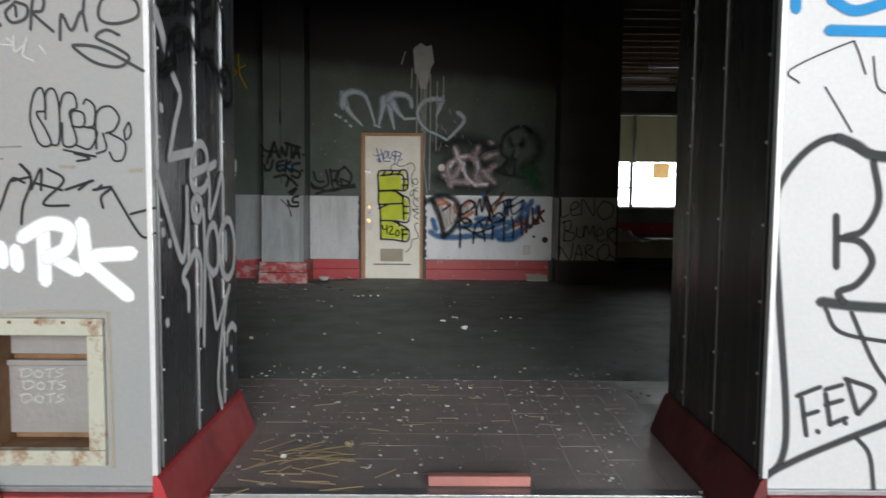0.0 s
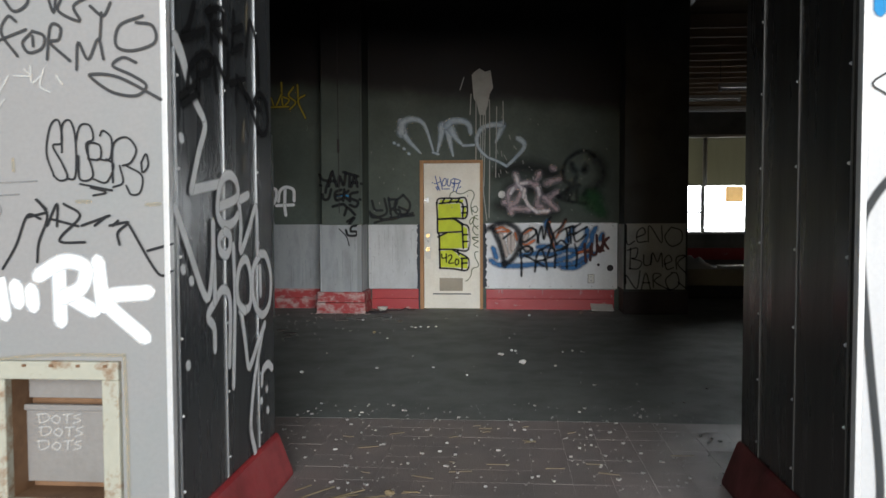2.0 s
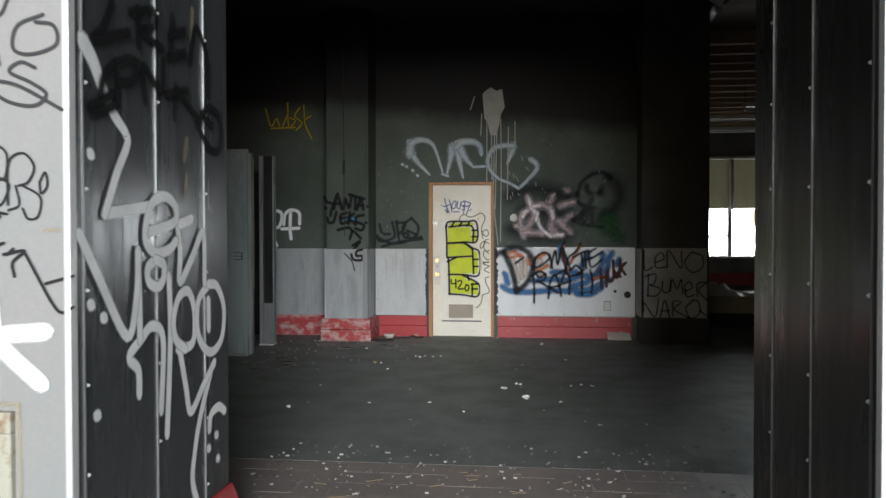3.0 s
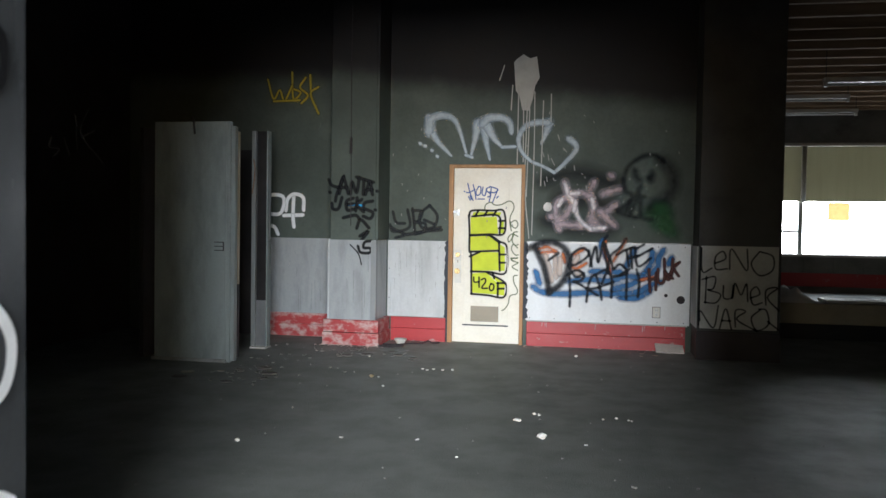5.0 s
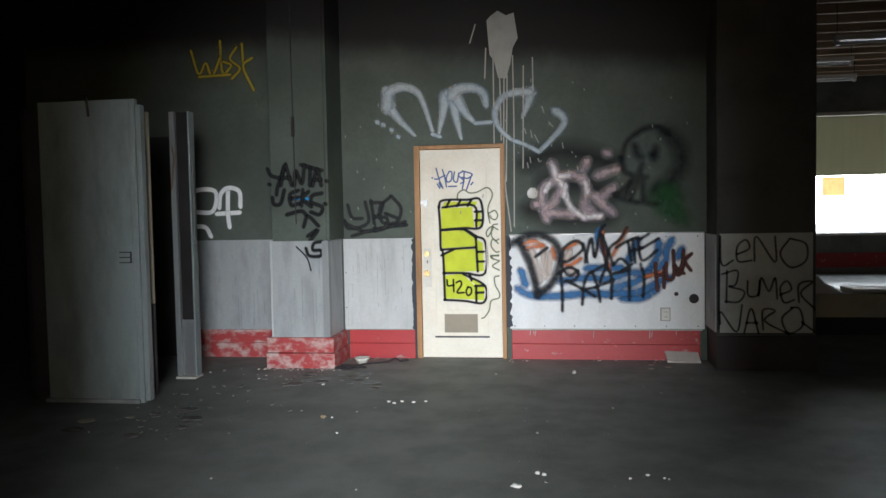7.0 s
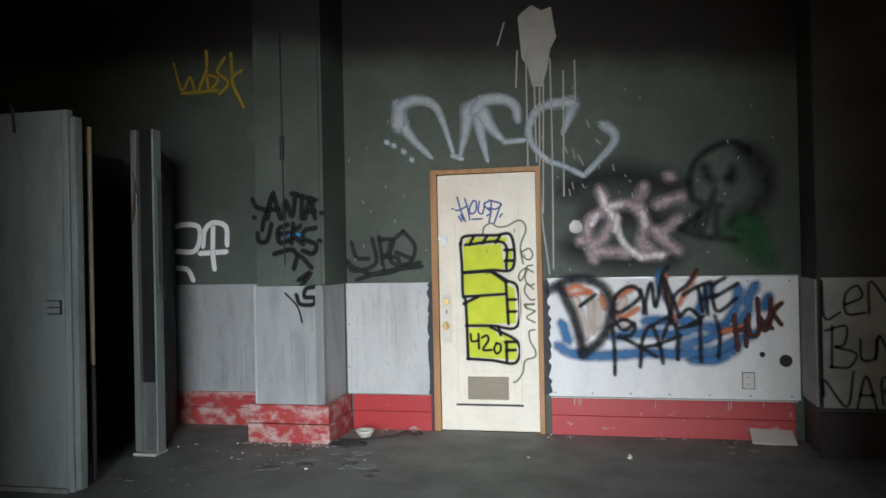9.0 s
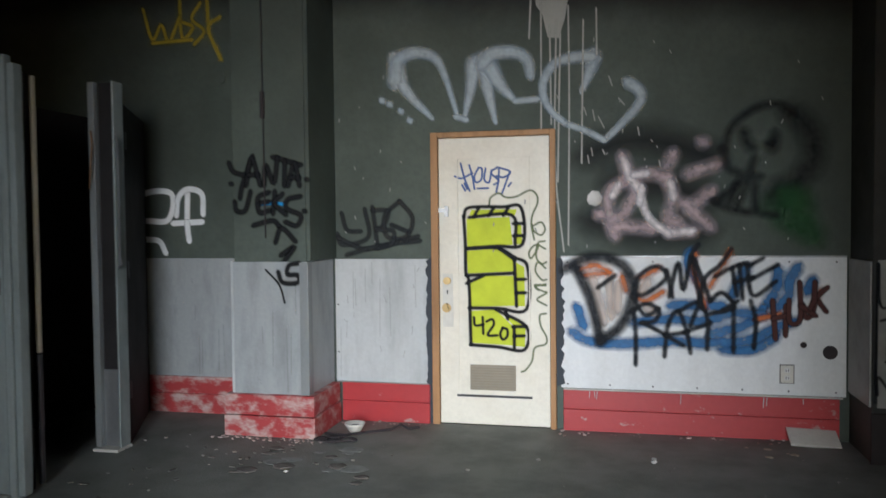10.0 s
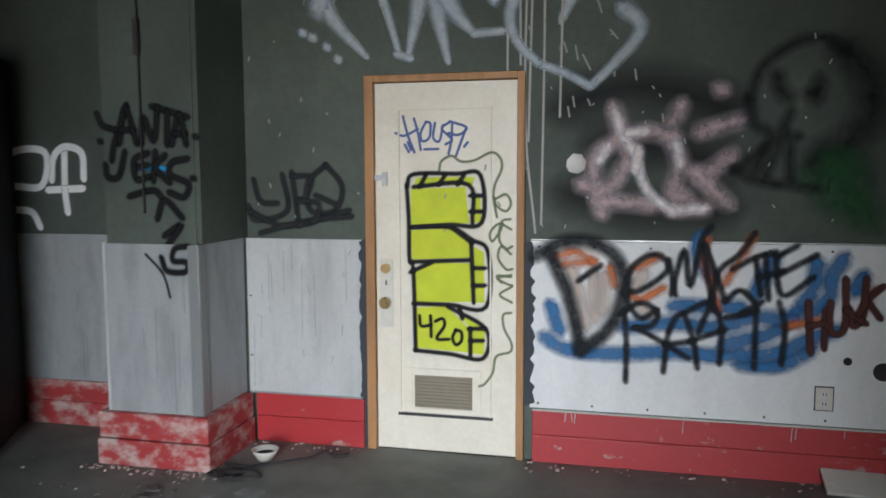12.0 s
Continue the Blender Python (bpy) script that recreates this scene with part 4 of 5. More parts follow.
spray(wall_back, "black_letters", AT_PANEL, [[(0.074, 0.989), (0.192, 1.074)], [(0.331, 0.936), (0.408, 0.959), (0.521, 1.052), (0.5, 1.121), (0.424, 1.129), (0.339, 1.047), (0.322, 0.906), (0.392, 0.807), (0.478, 0.851)], [(0.529, 1.111), (0.565, 0.934)], [(0.543, 0.933), (0.603, 1.162), (0.636, 0.975), (0.686, 1.212), (0.73, 1.281)], [(0.686, 1.203), (0.718, 1.037), (0.751, 0.86)], [(0.705, 1.193), (0.805, 0.912)], [(0.741, 0.9), (0.773, 1.058), (0.871, 1.148), (0.937, 1.251)], [(0.837, 1.069), (0.944, 1.13), (1.033, 1.16)], [(0.945, 1.12), (0.972, 0.946)], [(0.989, 1.144), (1.009, 0.924)], [(0.965, 1.034), (1.075, 1.065)], [(1.051, 1.142), (1.135, 1.191)], [(1.034, 1.141), (1.073, 0.946), (1.214, 1.04)], [(1.06, 1.05), (1.224, 1.149)]], 0.046, SPRAY_LETTER, "black sprayed lettering on the white panel", lift=0.013)
spray(wall_back, "black_letters", AT_PANEL, [[(0.314, 0.845), (0.327, 0.662), (0.326, 0.467)], [(0.294, 0.824), (0.391, 0.884), (0.478, 0.84), (0.451, 0.769), (0.354, 0.751)], [(0.374, 0.756), (0.51, 0.681), (0.636, 0.606)], [(0.514, 0.529), (0.538, 0.742), (0.602, 0.835), (0.658, 0.697), (0.681, 0.558)], [(0.52, 0.671), (0.662, 0.698)], [(0.602, 0.835), (0.732, 0.895), (0.79, 0.783), (0.787, 0.584)], [(0.643, 0.693), (0.81, 0.764)], [(0.805, 0.902), (0.877, 0.963), (0.956, 0.887), (0.917, 0.847), (0.808, 0.823)], [(0.68, 0.738), (0.749, 0.92)], [(0.953, 0.868), (0.953, 0.573)], [(0.881, 0.846), (0.979, 0.908)], [(1.06, 0.91), (1.091, 0.776), (1.079, 0.599)]], 0.046, SPRAY_LETTER, "black sprayed lettering on the white panel", lift=0.013)
spray(wall_back, "brown_letters", AT_PANEL, [[(1.193, 0.915), (1.211, 0.664)], [(1.273, 0.879), (1.272, 0.687)], [(1.197, 0.796), (1.284, 0.818)], [(1.292, 0.918), (1.298, 0.775), (1.36, 0.797), (1.357, 1.035)], [(1.376, 0.893), (1.397, 0.804), (1.438, 0.857), (1.447, 1.037)], [(1.522, 1.002), (1.46, 0.943), (1.421, 0.866)], [(1.464, 0.92), (1.515, 0.847)], [(1.363, 0.883), (1.452, 0.819)]], 0.046, SPRAY_BROWN, "dark brown sprayed letters", lift=0.018)
patch(leaf, "lime_paint", AT_DOOR, [(-0.833, 1.468), (-0.527, 1.479), (-0.506, 1.285), (-0.829, 1.264)], PAINT_LIME, "lime-yellow painted field", 0.003)
patch(leaf, "lime_paint", AT_DOOR, [(-0.835, 1.242), (-0.614, 1.258), (-0.501, 1.178), (-0.496, 1.098), (-0.827, 1.082)], PAINT_LIME, "lime-yellow painted field", 0.003)
patch(leaf, "lime_paint", AT_DOOR, [(-0.819, 1.008), (-0.702, 1.068), (-0.501, 1.067), (-0.493, 0.857), (-0.82, 0.846)], PAINT_LIME, "lime-yellow painted field", 0.003)
patch(leaf, "lime_paint", AT_DOOR, [(-0.808, 0.815), (-0.633, 0.83), (-0.51, 0.713), (-0.501, 0.577), (-0.804, 0.591)], PAINT_LIME, "lime-yellow painted field", 0.003)
patch(leaf, "lime_paint", AT_DOOR, [(-0.496, 1.465), (-0.444, 1.415), (-0.441, 1.289), (-0.489, 1.288)], PAINT_LIME, "lime-yellow painted field", 0.003)
patch(leaf, "lime_paint", AT_DOOR, [(-0.484, 1.161), (-0.427, 1.128), (-0.423, 0.855), (-0.484, 0.853)], PAINT_LIME, "lime-yellow painted field", 0.003)
patch(leaf, "lime_paint", AT_DOOR, [(-0.606, 0.828), (-0.42, 0.708), (-0.426, 0.569), (-0.501, 0.574), (-0.501, 0.713)], PAINT_LIME, "lime-yellow painted field", 0.003)
patch(leaf, "lime_paint", AT_DOOR, [(-0.815, 1.491), (-0.797, 1.53), (-0.475, 1.532), (-0.492, 1.485)], PAINT_LIME, "lime-yellow painted field", 0.003)
spray(leaf, "black_outline", AT_DOOR, [[(-0.854, 1.491), (-0.843, 1.293), (-0.841, 1.085), (-0.819, 1.016), (-0.809, 0.577)], [(-0.851, 1.482), (-0.814, 1.547), (-0.578, 1.549), (-0.445, 1.541), (-0.438, 1.289), (-0.614, 1.275), (-0.826, 1.259)], [(-0.815, 1.479), (-0.51, 1.49), (-0.489, 1.288)], [(-0.826, 1.259), (-0.614, 1.261), (-0.492, 1.195), (-0.403, 1.129), (-0.413, 0.834), (-0.615, 0.838), (-0.82, 0.838)], [(-0.836, 1.068), (-0.501, 1.086)], [(-0.496, 1.195), (-0.482, 0.853)], [(-0.624, 0.827), (-0.413, 0.71), (-0.43, 0.549), (-0.616, 0.565), (-0.813, 0.576)], [(-0.51, 0.71), (-0.42, 0.713)], [(-0.5, 0.71), (-0.5, 0.563)], [(-0.78, 1.482), (-0.744, 1.542)], [(-0.674, 1.491), (-0.639, 1.541)], [(-0.57, 1.491), (-0.535, 1.541)], [(-0.501, 1.432), (-0.441, 1.432)]], 0.034, SPRAY_BLACK, "black outline of a film strip", lift=0.005)
spray(leaf, "black_outline", AT_DOOR, [[(-0.501, 1.347), (-0.441, 1.348)], [(-0.484, 1.042), (-0.42, 1.043)], [(-0.484, 0.947), (-0.42, 0.949)], [(-0.501, 0.644), (-0.43, 0.647)], [(-0.837, 1.012), (-0.717, 1.067)], [(-0.593, 1.253), (-0.492, 1.178)], [(-0.562, 0.829), (-0.545, 0.764)]], 0.034, SPRAY_BLACK, "black outline of a film strip", lift=0.005)
spray(leaf, "digits", AT_DOOR, [[(-0.784, 0.772), (-0.776, 0.716), (-0.718, 0.722)], [(-0.722, 0.774), (-0.719, 0.657)], [(-0.695, 0.744), (-0.654, 0.76), (-0.644, 0.721), (-0.687, 0.649), (-0.619, 0.647)], [(-0.58, 0.701), (-0.598, 0.657), (-0.58, 0.619), (-0.549, 0.642), (-0.549, 0.69), (-0.58, 0.701)]], 0.026, SPRAY_BLACK, "black sprayed digits 420", lift=0.0095)
spray(leaf, "squiggle", AT_DOOR, [[(-0.669, 1.567), (-0.657, 1.616), (-0.601, 1.645), (-0.551, 1.615), (-0.477, 1.62), (-0.386, 1.661), (-0.338, 1.631), (-0.331, 1.572), (-0.367, 1.488), (-0.373, 1.416), (-0.355, 1.32)], [(-0.361, 1.416), (-0.307, 1.44), (-0.28, 1.393), (-0.306, 1.351), (-0.355, 1.378), (-0.373, 1.428)], [(-0.279, 1.255), (-0.343, 1.284), (-0.391, 1.235), (-0.379, 1.189), (-0.336, 1.248), (-0.324, 1.284)], [(-0.282, 1.309), (-0.33, 1.294), (-0.342, 1.2), (-0.306, 1.152), (-0.272, 1.164)], [(-0.279, 1.122), (-0.33, 1.163), (-0.348, 1.102), (-0.305, 1.042), (-0.271, 1.043)], [(-0.278, 1.001), (-0.354, 1.005), (-0.329, 0.969)], [(-0.277, 1.011), (-0.351, 0.991), (-0.295, 0.961), (-0.271, 0.95), (-0.338, 0.904), (-0.273, 0.863)]], 0.02, SPRAY_OLIVE, "olive sprayed squiggle", lift=0.012)
spray(leaf, "squiggle", AT_DOOR, [[(-0.276, 0.807), (-0.319, 0.793), (-0.313, 0.718), (-0.275, 0.645), (-0.281, 0.594), (-0.356, 0.565), (-0.375, 0.476), (-0.419, 0.41), (-0.45, 0.395)]], 0.02, SPRAY_OLIVE, "olive sprayed squiggle", lift=0.012)
spray(leaf, "blue_letters", AT_DOOR, [[(-0.872, 1.86), (-0.845, 1.757), (-0.808, 1.665)], [(-0.81, 1.847), (-0.788, 1.768), (-0.773, 1.677)], [(-0.915, 1.77), (-0.864, 1.755), (-0.788, 1.79)], [(-0.743, 1.828), (-0.773, 1.768), (-0.763, 1.725), (-0.725, 1.743), (-0.718, 1.815), (-0.743, 1.828)], [(-0.693, 1.821), (-0.703, 1.743), (-0.669, 1.724), (-0.65, 1.808)], [(-0.61, 1.825), (-0.656, 1.79), (-0.6, 1.732), (-0.635, 1.706)], [(-0.613, 1.828), (-0.52, 1.794), (-0.563, 1.756), (-0.619, 1.766)], [(-0.524, 1.788), (-0.578, 1.645)], [(-0.598, 1.813), (-0.603, 1.729), (-0.619, 1.655)], [(-0.753, 1.681), (-0.675, 1.682)], [(-0.862, 1.708), (-0.839, 1.666)], [(-0.845, 1.72), (-0.827, 1.678)], [(-0.533, 1.693), (-0.514, 1.716)]], 0.016, MARKER_BLUE, "blue marker tag")
spray(wall_back, "yellow_letters", AT_WALL, [[(-3.357, 3.111), (-3.281, 2.873), (-3.202, 2.98), (-3.141, 2.847), (-3.046, 3.03)], [(-3.045, 3.191), (-3.028, 2.877), (-2.935, 2.945), (-3.016, 2.987)], [(-2.872, 3.124), (-2.944, 3.01), (-2.844, 2.912), (-2.926, 2.816)], [(-2.816, 3.153), (-2.804, 2.892)], [(-2.712, 3.009), (-2.808, 2.928), (-2.705, 2.69)], [(-3.282, 2.845), (-2.946, 2.854)]], 0.06, SPRAY_YELLOW, "yellow sprayed letters")
spray(facade_left, "old_sealant", AT_FACADE, [[(-1.782, 0.821), (-1.801, 0.508), (-1.791, 0.235)], [(-1.782, 0.823), (-1.531, 0.843), (-1.27, 0.845)], [(-1.27, 0.841), (-1.265, 0.559), (-1.265, 0.247)]], 0.02, STAIN_TAN, "yellowed sealant round the hatch", lift=0.0035)
spray(facade_left, "tape_marks", AT_FACADE, [[(-1.432, 1.391), (-1.383, 1.391)], [(-1.178, 1.379), (-1.13, 1.381)], [(-1.664, 1.542), (-1.662, 1.501)]], 0.02, STAIN_TAN, "yellowed tape marks", lift=0.0035)
spray(facade_left, "soot_smear", AT_FACADE, [[(-1.935, 0.636), (-1.869, 0.593), (-1.85, 0.485)], [(-1.92, 0.418), (-1.868, 0.288)]], 0.13, SPRAY_SMEAR, "dark smear", lift=0.003)
spray(jamb_l, "peeled_tape", AT_JAMB, [[(3.37, 2.29), (3.359, 2.183)], [(3.31, 1.752), (3.284, 1.675)], [(3.302, 1.599), (3.293, 1.539)]], 0.05, STAIN_TAN, "peeled yellow tape", lift=0.0055)
spray(pillar_r, "black_letters", AT_SOOT, [[(1.691, 1.177), (1.705, 0.93), (1.8, 0.966)], [(1.834, 1.019), (1.934, 1.069), (1.906, 1.144), (1.834, 1.085), (1.84, 0.959), (1.954, 0.964)], [(1.977, 0.958), (1.991, 1.172), (2.147, 0.947), (2.147, 1.17)], [(2.265, 1.145), (2.19, 1.021), (2.274, 0.901), (2.4, 0.959), (2.4, 1.101), (2.274, 1.15)], [(1.748, 0.876), (1.742, 0.599)], [(1.705, 0.846), (1.834, 0.875), (1.82, 0.755), (1.762, 0.738), (1.891, 0.695), (1.848, 0.605), (1.733, 0.605)], [(1.92, 0.785), (1.926, 0.659), (2.006, 0.664), (2.02, 0.784)], [(2.011, 0.658), (2.034, 0.814), (2.097, 0.694), (2.148, 0.813), (2.165, 0.628)], [(2.19, 0.664), (2.28, 0.708), (2.246, 0.783), (2.19, 0.723), (2.219, 0.598), (2.306, 0.619)]], 0.026, SPRAY_LETTER, "black sprayed names")
spray(pillar_r, "black_letters", AT_SOOT, [[(2.345, 0.598), (2.345, 0.752), (2.457, 0.775), (2.359, 0.675), (2.475, 0.538)], [(1.689, 0.409), (1.695, 0.515), (1.828, 0.339), (1.874, 0.575)], [(1.891, 0.327), (1.949, 0.544), (2.011, 0.328)], [(1.914, 0.418), (2.0, 0.418)], [(2.049, 0.358), (2.048, 0.529), (2.148, 0.523), (2.063, 0.436), (2.262, 0.32)], [(2.289, 0.544), (2.205, 0.454), (2.262, 0.329), (2.374, 0.395), (2.351, 0.538), (2.278, 0.553)], [(2.368, 0.425), (2.475, 0.341)], [(1.685, 1.177), (1.678, 0.363)]], 0.026, SPRAY_LETTER, "black sprayed names")
spray(wall_left, "faint_letters", AT_SIDE, [[(9.266, 2.246), (9.234, 2.148), (9.392, 2.14), (9.307, 2.057)], [(9.481, 2.264), (9.571, 2.092)], [(9.667, 2.542), (9.701, 2.161)], [(9.91, 2.652), (9.771, 2.35), (10.186, 2.044)], [(10.018, 2.414), (9.781, 2.309)]], 0.06, SPRAY_FAINT, "faint white sprayed letters")
spray(facade_left, "white_letters", AT_FACADE, [[(-1.992, 1.175), (-1.818, 1.182)], [(-1.911, 1.164), (-1.914, 0.983)], [(-1.758, 1.122), (-1.815, 1.08), (-1.817, 1.014), (-1.764, 1.002), (-1.728, 1.068), (-1.731, 1.116), (-1.71, 0.99)], [(-1.666, 1.09), (-1.659, 1.033)], [(-1.607, 1.075), (-1.603, 1.021)], [(-1.504, 1.17), (-1.501, 0.967)], [(-1.474, 1.057), (-1.38, 1.004)], [(-1.579, 1.128), (-1.486, 1.178), (-1.407, 1.158), (-1.421, 1.087), (-1.489, 1.051)], [(-1.358, 1.176), (-1.343, 1.022)], [(-1.179, 1.07), (-1.331, 1.043), (-1.194, 0.91)]], 0.066, SPRAY_WHITE, "thick white sprayed letters")
spray(facade_left, "marker_bubbles", AT_FACADE, [[(-1.514, 1.483), (-1.539, 1.565), (-1.522, 1.658), (-1.491, 1.676), (-1.481, 1.6), (-1.514, 1.588), (-1.483, 1.529), (-1.463, 1.477), (-1.49, 1.465), (-1.514, 1.483)], [(-1.482, 1.565), (-1.479, 1.658), (-1.449, 1.675), (-1.431, 1.611), (-1.434, 1.482), (-1.466, 1.471)], [(-1.431, 1.599), (-1.413, 1.657), (-1.377, 1.657), (-1.366, 1.61), (-1.393, 1.587), (-1.369, 1.482), (-1.417, 1.47), (-1.421, 1.552)], [(-1.385, 1.54), (-1.384, 1.593), (-1.342, 1.587), (-1.343, 1.54), (-1.385, 1.54)], [(-1.341, 1.622), (-1.329, 1.639), (-1.299, 1.61), (-1.307, 1.54), (-1.349, 1.54)], [(-1.369, 1.47), (-1.321, 1.458), (-1.293, 1.516), (-1.319, 1.54)], [(-1.297, 1.458), (-1.294, 1.586), (-1.245, 1.615), (-1.21, 1.574), (-1.229, 1.528), (-1.26, 1.516)]], 0.0085, MARKER_BLACK, "black marker bubble letters")
spray(facade_left, "marker_bubbles", AT_FACADE, [[(-1.272, 1.516), (-1.261, 1.458), (-1.297, 1.441)], [(-1.248, 1.516), (-1.192, 1.481), (-1.199, 1.423), (-1.232, 1.415), (-1.249, 1.446)], [(-1.193, 1.527), (-1.175, 1.556), (-1.168, 1.516), (-1.188, 1.492), (-1.193, 1.527)], [(-1.418, 1.453), (-1.298, 1.429), (-1.382, 1.441), (-1.322, 1.423), (-1.37, 1.412)]], 0.0085, MARKER_BLACK, "black marker bubble letters")
spray(facade_left, "marker_tag", AT_FACADE, [[(-1.714, 1.152), (-1.662, 1.235), (-1.616, 1.342), (-1.567, 1.33)], [(-1.584, 1.176), (-1.576, 1.247), (-1.542, 1.342), (-1.583, 1.401), (-1.545, 1.365)], [(-1.543, 1.306), (-1.505, 1.383), (-1.507, 1.304)], [(-1.616, 1.336), (-1.542, 1.353)], [(-1.48, 1.383), (-1.421, 1.341), (-1.489, 1.271), (-1.49, 1.247), (-1.405, 1.247)], [(-1.53, 1.33), (-1.428, 1.304)], [(-1.415, 1.306), (-1.312, 1.341)], [(-1.367, 1.306), (-1.324, 1.339)], [(-1.3, 1.306), (-1.281, 1.323)], [(-1.278, 1.239), (-1.283, 1.282), (-1.243, 1.317), (-1.312, 1.306)], [(-1.24, 1.306), (-1.159, 1.164), (-1.123, 1.129), (-1.085, 1.147)], [(-1.176, 1.217), (-1.085, 1.241)]], 0.011, MARKER_BLACK, "black marker tag")
spray(facade_left, "marker_letters", AT_FACADE, [[(-1.636, 1.904), (-1.694, 1.986), (-1.668, 2.043), (-1.638, 2.025)], [(-1.726, 1.952), (-1.603, 1.996)], [(-1.585, 1.984), (-1.616, 1.95), (-1.593, 1.915), (-1.544, 1.931), (-1.537, 1.972), (-1.579, 1.99)], [(-1.579, 1.972), (-1.577, 1.938)], [(-1.527, 1.891), (-1.512, 2.006), (-1.476, 2.0), (-1.483, 1.959), (-1.514, 1.948), (-1.443, 1.884)], [(-1.42, 1.854), (-1.412, 1.947), (-1.377, 1.888), (-1.339, 1.957), (-1.321, 1.888)], [(-1.204, 1.874), (-1.251, 1.892), (-1.288, 1.864), (-1.217, 1.829), (-1.168, 1.793), (-1.206, 1.759), (-1.29, 1.772), (-1.361, 1.819), (-1.364, 1.836), (-1.265, 1.823), (-1.115, 1.744)], [(-1.737, 2.16), (-1.735, 2.033)], [(-1.679, 2.101), (-1.643, 2.06), (-1.594, 2.088), (-1.592, 2.157)]], 0.013, MARKER_GREY, "grey-black marker letters")
spray(facade_left, "marker_letters", AT_FACADE, [[(-1.532, 2.156), (-1.499, 2.052), (-1.488, 2.155)], [(-1.467, 2.108), (-1.481, 2.057), (-1.404, 2.021), (-1.426, 2.073), (-1.366, 2.106)], [(-1.366, 2.072), (-1.32, 2.037), (-1.292, 2.082)], [(-1.325, 2.048), (-1.333, 1.957)], [(-1.177, 2.034), (-1.261, 2.002), (-1.274, 1.933), (-1.215, 1.915), (-1.135, 1.942), (-1.142, 1.999), (-1.201, 2.012)]], 0.013, MARKER_GREY, "grey-black marker letters")
spray(facade_left, "thin_white_letters", AT_FACADE, [[(-1.872, 1.785), (-1.796, 1.837)], [(-1.821, 1.849), (-1.811, 1.778)], [(-1.792, 1.778), (-1.736, 1.812), (-1.747, 1.848)], [(-1.772, 1.848), (-1.727, 1.725), (-1.687, 1.753)], [(-1.713, 1.765), (-1.672, 1.835)], [(-1.65, 1.835), (-1.589, 1.834), (-1.613, 1.857)], [(-1.588, 1.868), (-1.584, 1.81), (-1.551, 1.833)], [(-1.54, 1.856), (-1.554, 1.798), (-1.516, 1.775)], [(-1.493, 1.832), (-1.473, 1.803)], [(-1.795, 1.696), (-1.719, 1.707)], [(-1.796, 1.673), (-1.719, 1.681)]], 0.009, THIN_WHITE, "thin white letters", lift=0.0045)
spray(facade_left, "blue_stroke", AT_FACADE, [[(-1.902, 1.615), (-1.9, 1.461), (-1.908, 1.295), (-1.883, 1.366)]], 0.05, SPRAY_SKY, "bright blue sprayed stroke")
spray(facade_left, "pencil_lines", AT_FACADE, [[(-1.827, 1.452), (-1.747, 1.458), (-1.576, 1.464)], [(-1.761, 1.411), (-1.644, 1.418)], [(-1.722, 1.384), (-1.713, 1.36), (-1.724, 1.333)]], 0.008, MARKER_FAINT, "faint pencil writing")
spray(jamb_l, "white_strokes", AT_JAMB, [[(2.575, 1.97), (2.631, 1.917), (2.678, 1.848), (2.744, 1.774), (2.82, 1.721)]], 0.08, SPRAY_WHITE, "white sprayed lettering", taper=0.6, lift=0.006)
spray(jamb_l, "white_letters", AT_JAMB, [[(2.815, 1.726), (2.836, 1.682), (2.765, 1.576), (2.688, 1.435)], [(2.688, 1.435), (2.844, 1.454), (2.997, 1.471)], [(2.969, 1.374), (3.184, 1.415), (3.194, 1.475), (3.119, 1.511), (3.026, 1.494), (2.968, 1.43), (2.955, 1.344), (3.028, 1.299), (3.137, 1.31), (3.195, 1.342)], [(3.214, 1.406), (3.236, 1.301), (3.231, 1.18), (3.342, 1.271), (3.453, 1.376), (3.464, 1.16)], [(3.235, 1.409), (3.34, 1.431)], [(3.029, 1.274), (2.97, 1.244), (2.979, 1.194), (3.045, 1.172), (3.09, 1.201), (3.09, 1.253), (3.029, 1.274)], [(2.54, 1.368), (2.648, 1.224), (2.821, 1.014), (2.887, 1.151), (2.899, 1.308)], [(2.899, 1.308), (2.91, 0.991)]], 0.05, SPRAY_WHITE, "white sprayed letters", lift=0.007)
spray(jamb_l, "white_letters", AT_JAMB, [[(2.904, 0.797), (2.898, 0.884), (2.835, 0.941), (2.916, 0.991), (3.001, 1.03), (3.084, 0.97), (3.065, 0.703)], [(3.138, 1.205), (3.147, 0.975), (3.113, 0.601)], [(3.213, 0.913), (3.346, 0.923), (3.363, 1.047), (3.308, 1.135), (3.221, 1.12), (3.172, 1.038), (3.19, 0.956), (3.275, 0.905)], [(3.515, 1.154), (3.4, 1.086), (3.401, 0.944), (3.519, 0.857), (3.643, 0.9), (3.671, 1.034), (3.597, 1.137), (3.503, 1.155)], [(3.504, 1.085), (3.506, 0.961)], [(3.224, 0.912), (3.277, 0.754), (3.321, 0.642), (3.442, 0.724), (3.56, 0.806)], [(3.54, 0.795), (3.406, 0.588), (3.345, 0.434), (3.335, 0.339), (3.392, 0.222)], [(3.504, 0.523), (3.523, 0.584), (3.605, 0.601), (3.67, 0.568)], [(3.577, 0.483), (3.5829999999999997, 0.479)]], 0.05, SPRAY_WHITE, "white sprayed letters", lift=0.007)
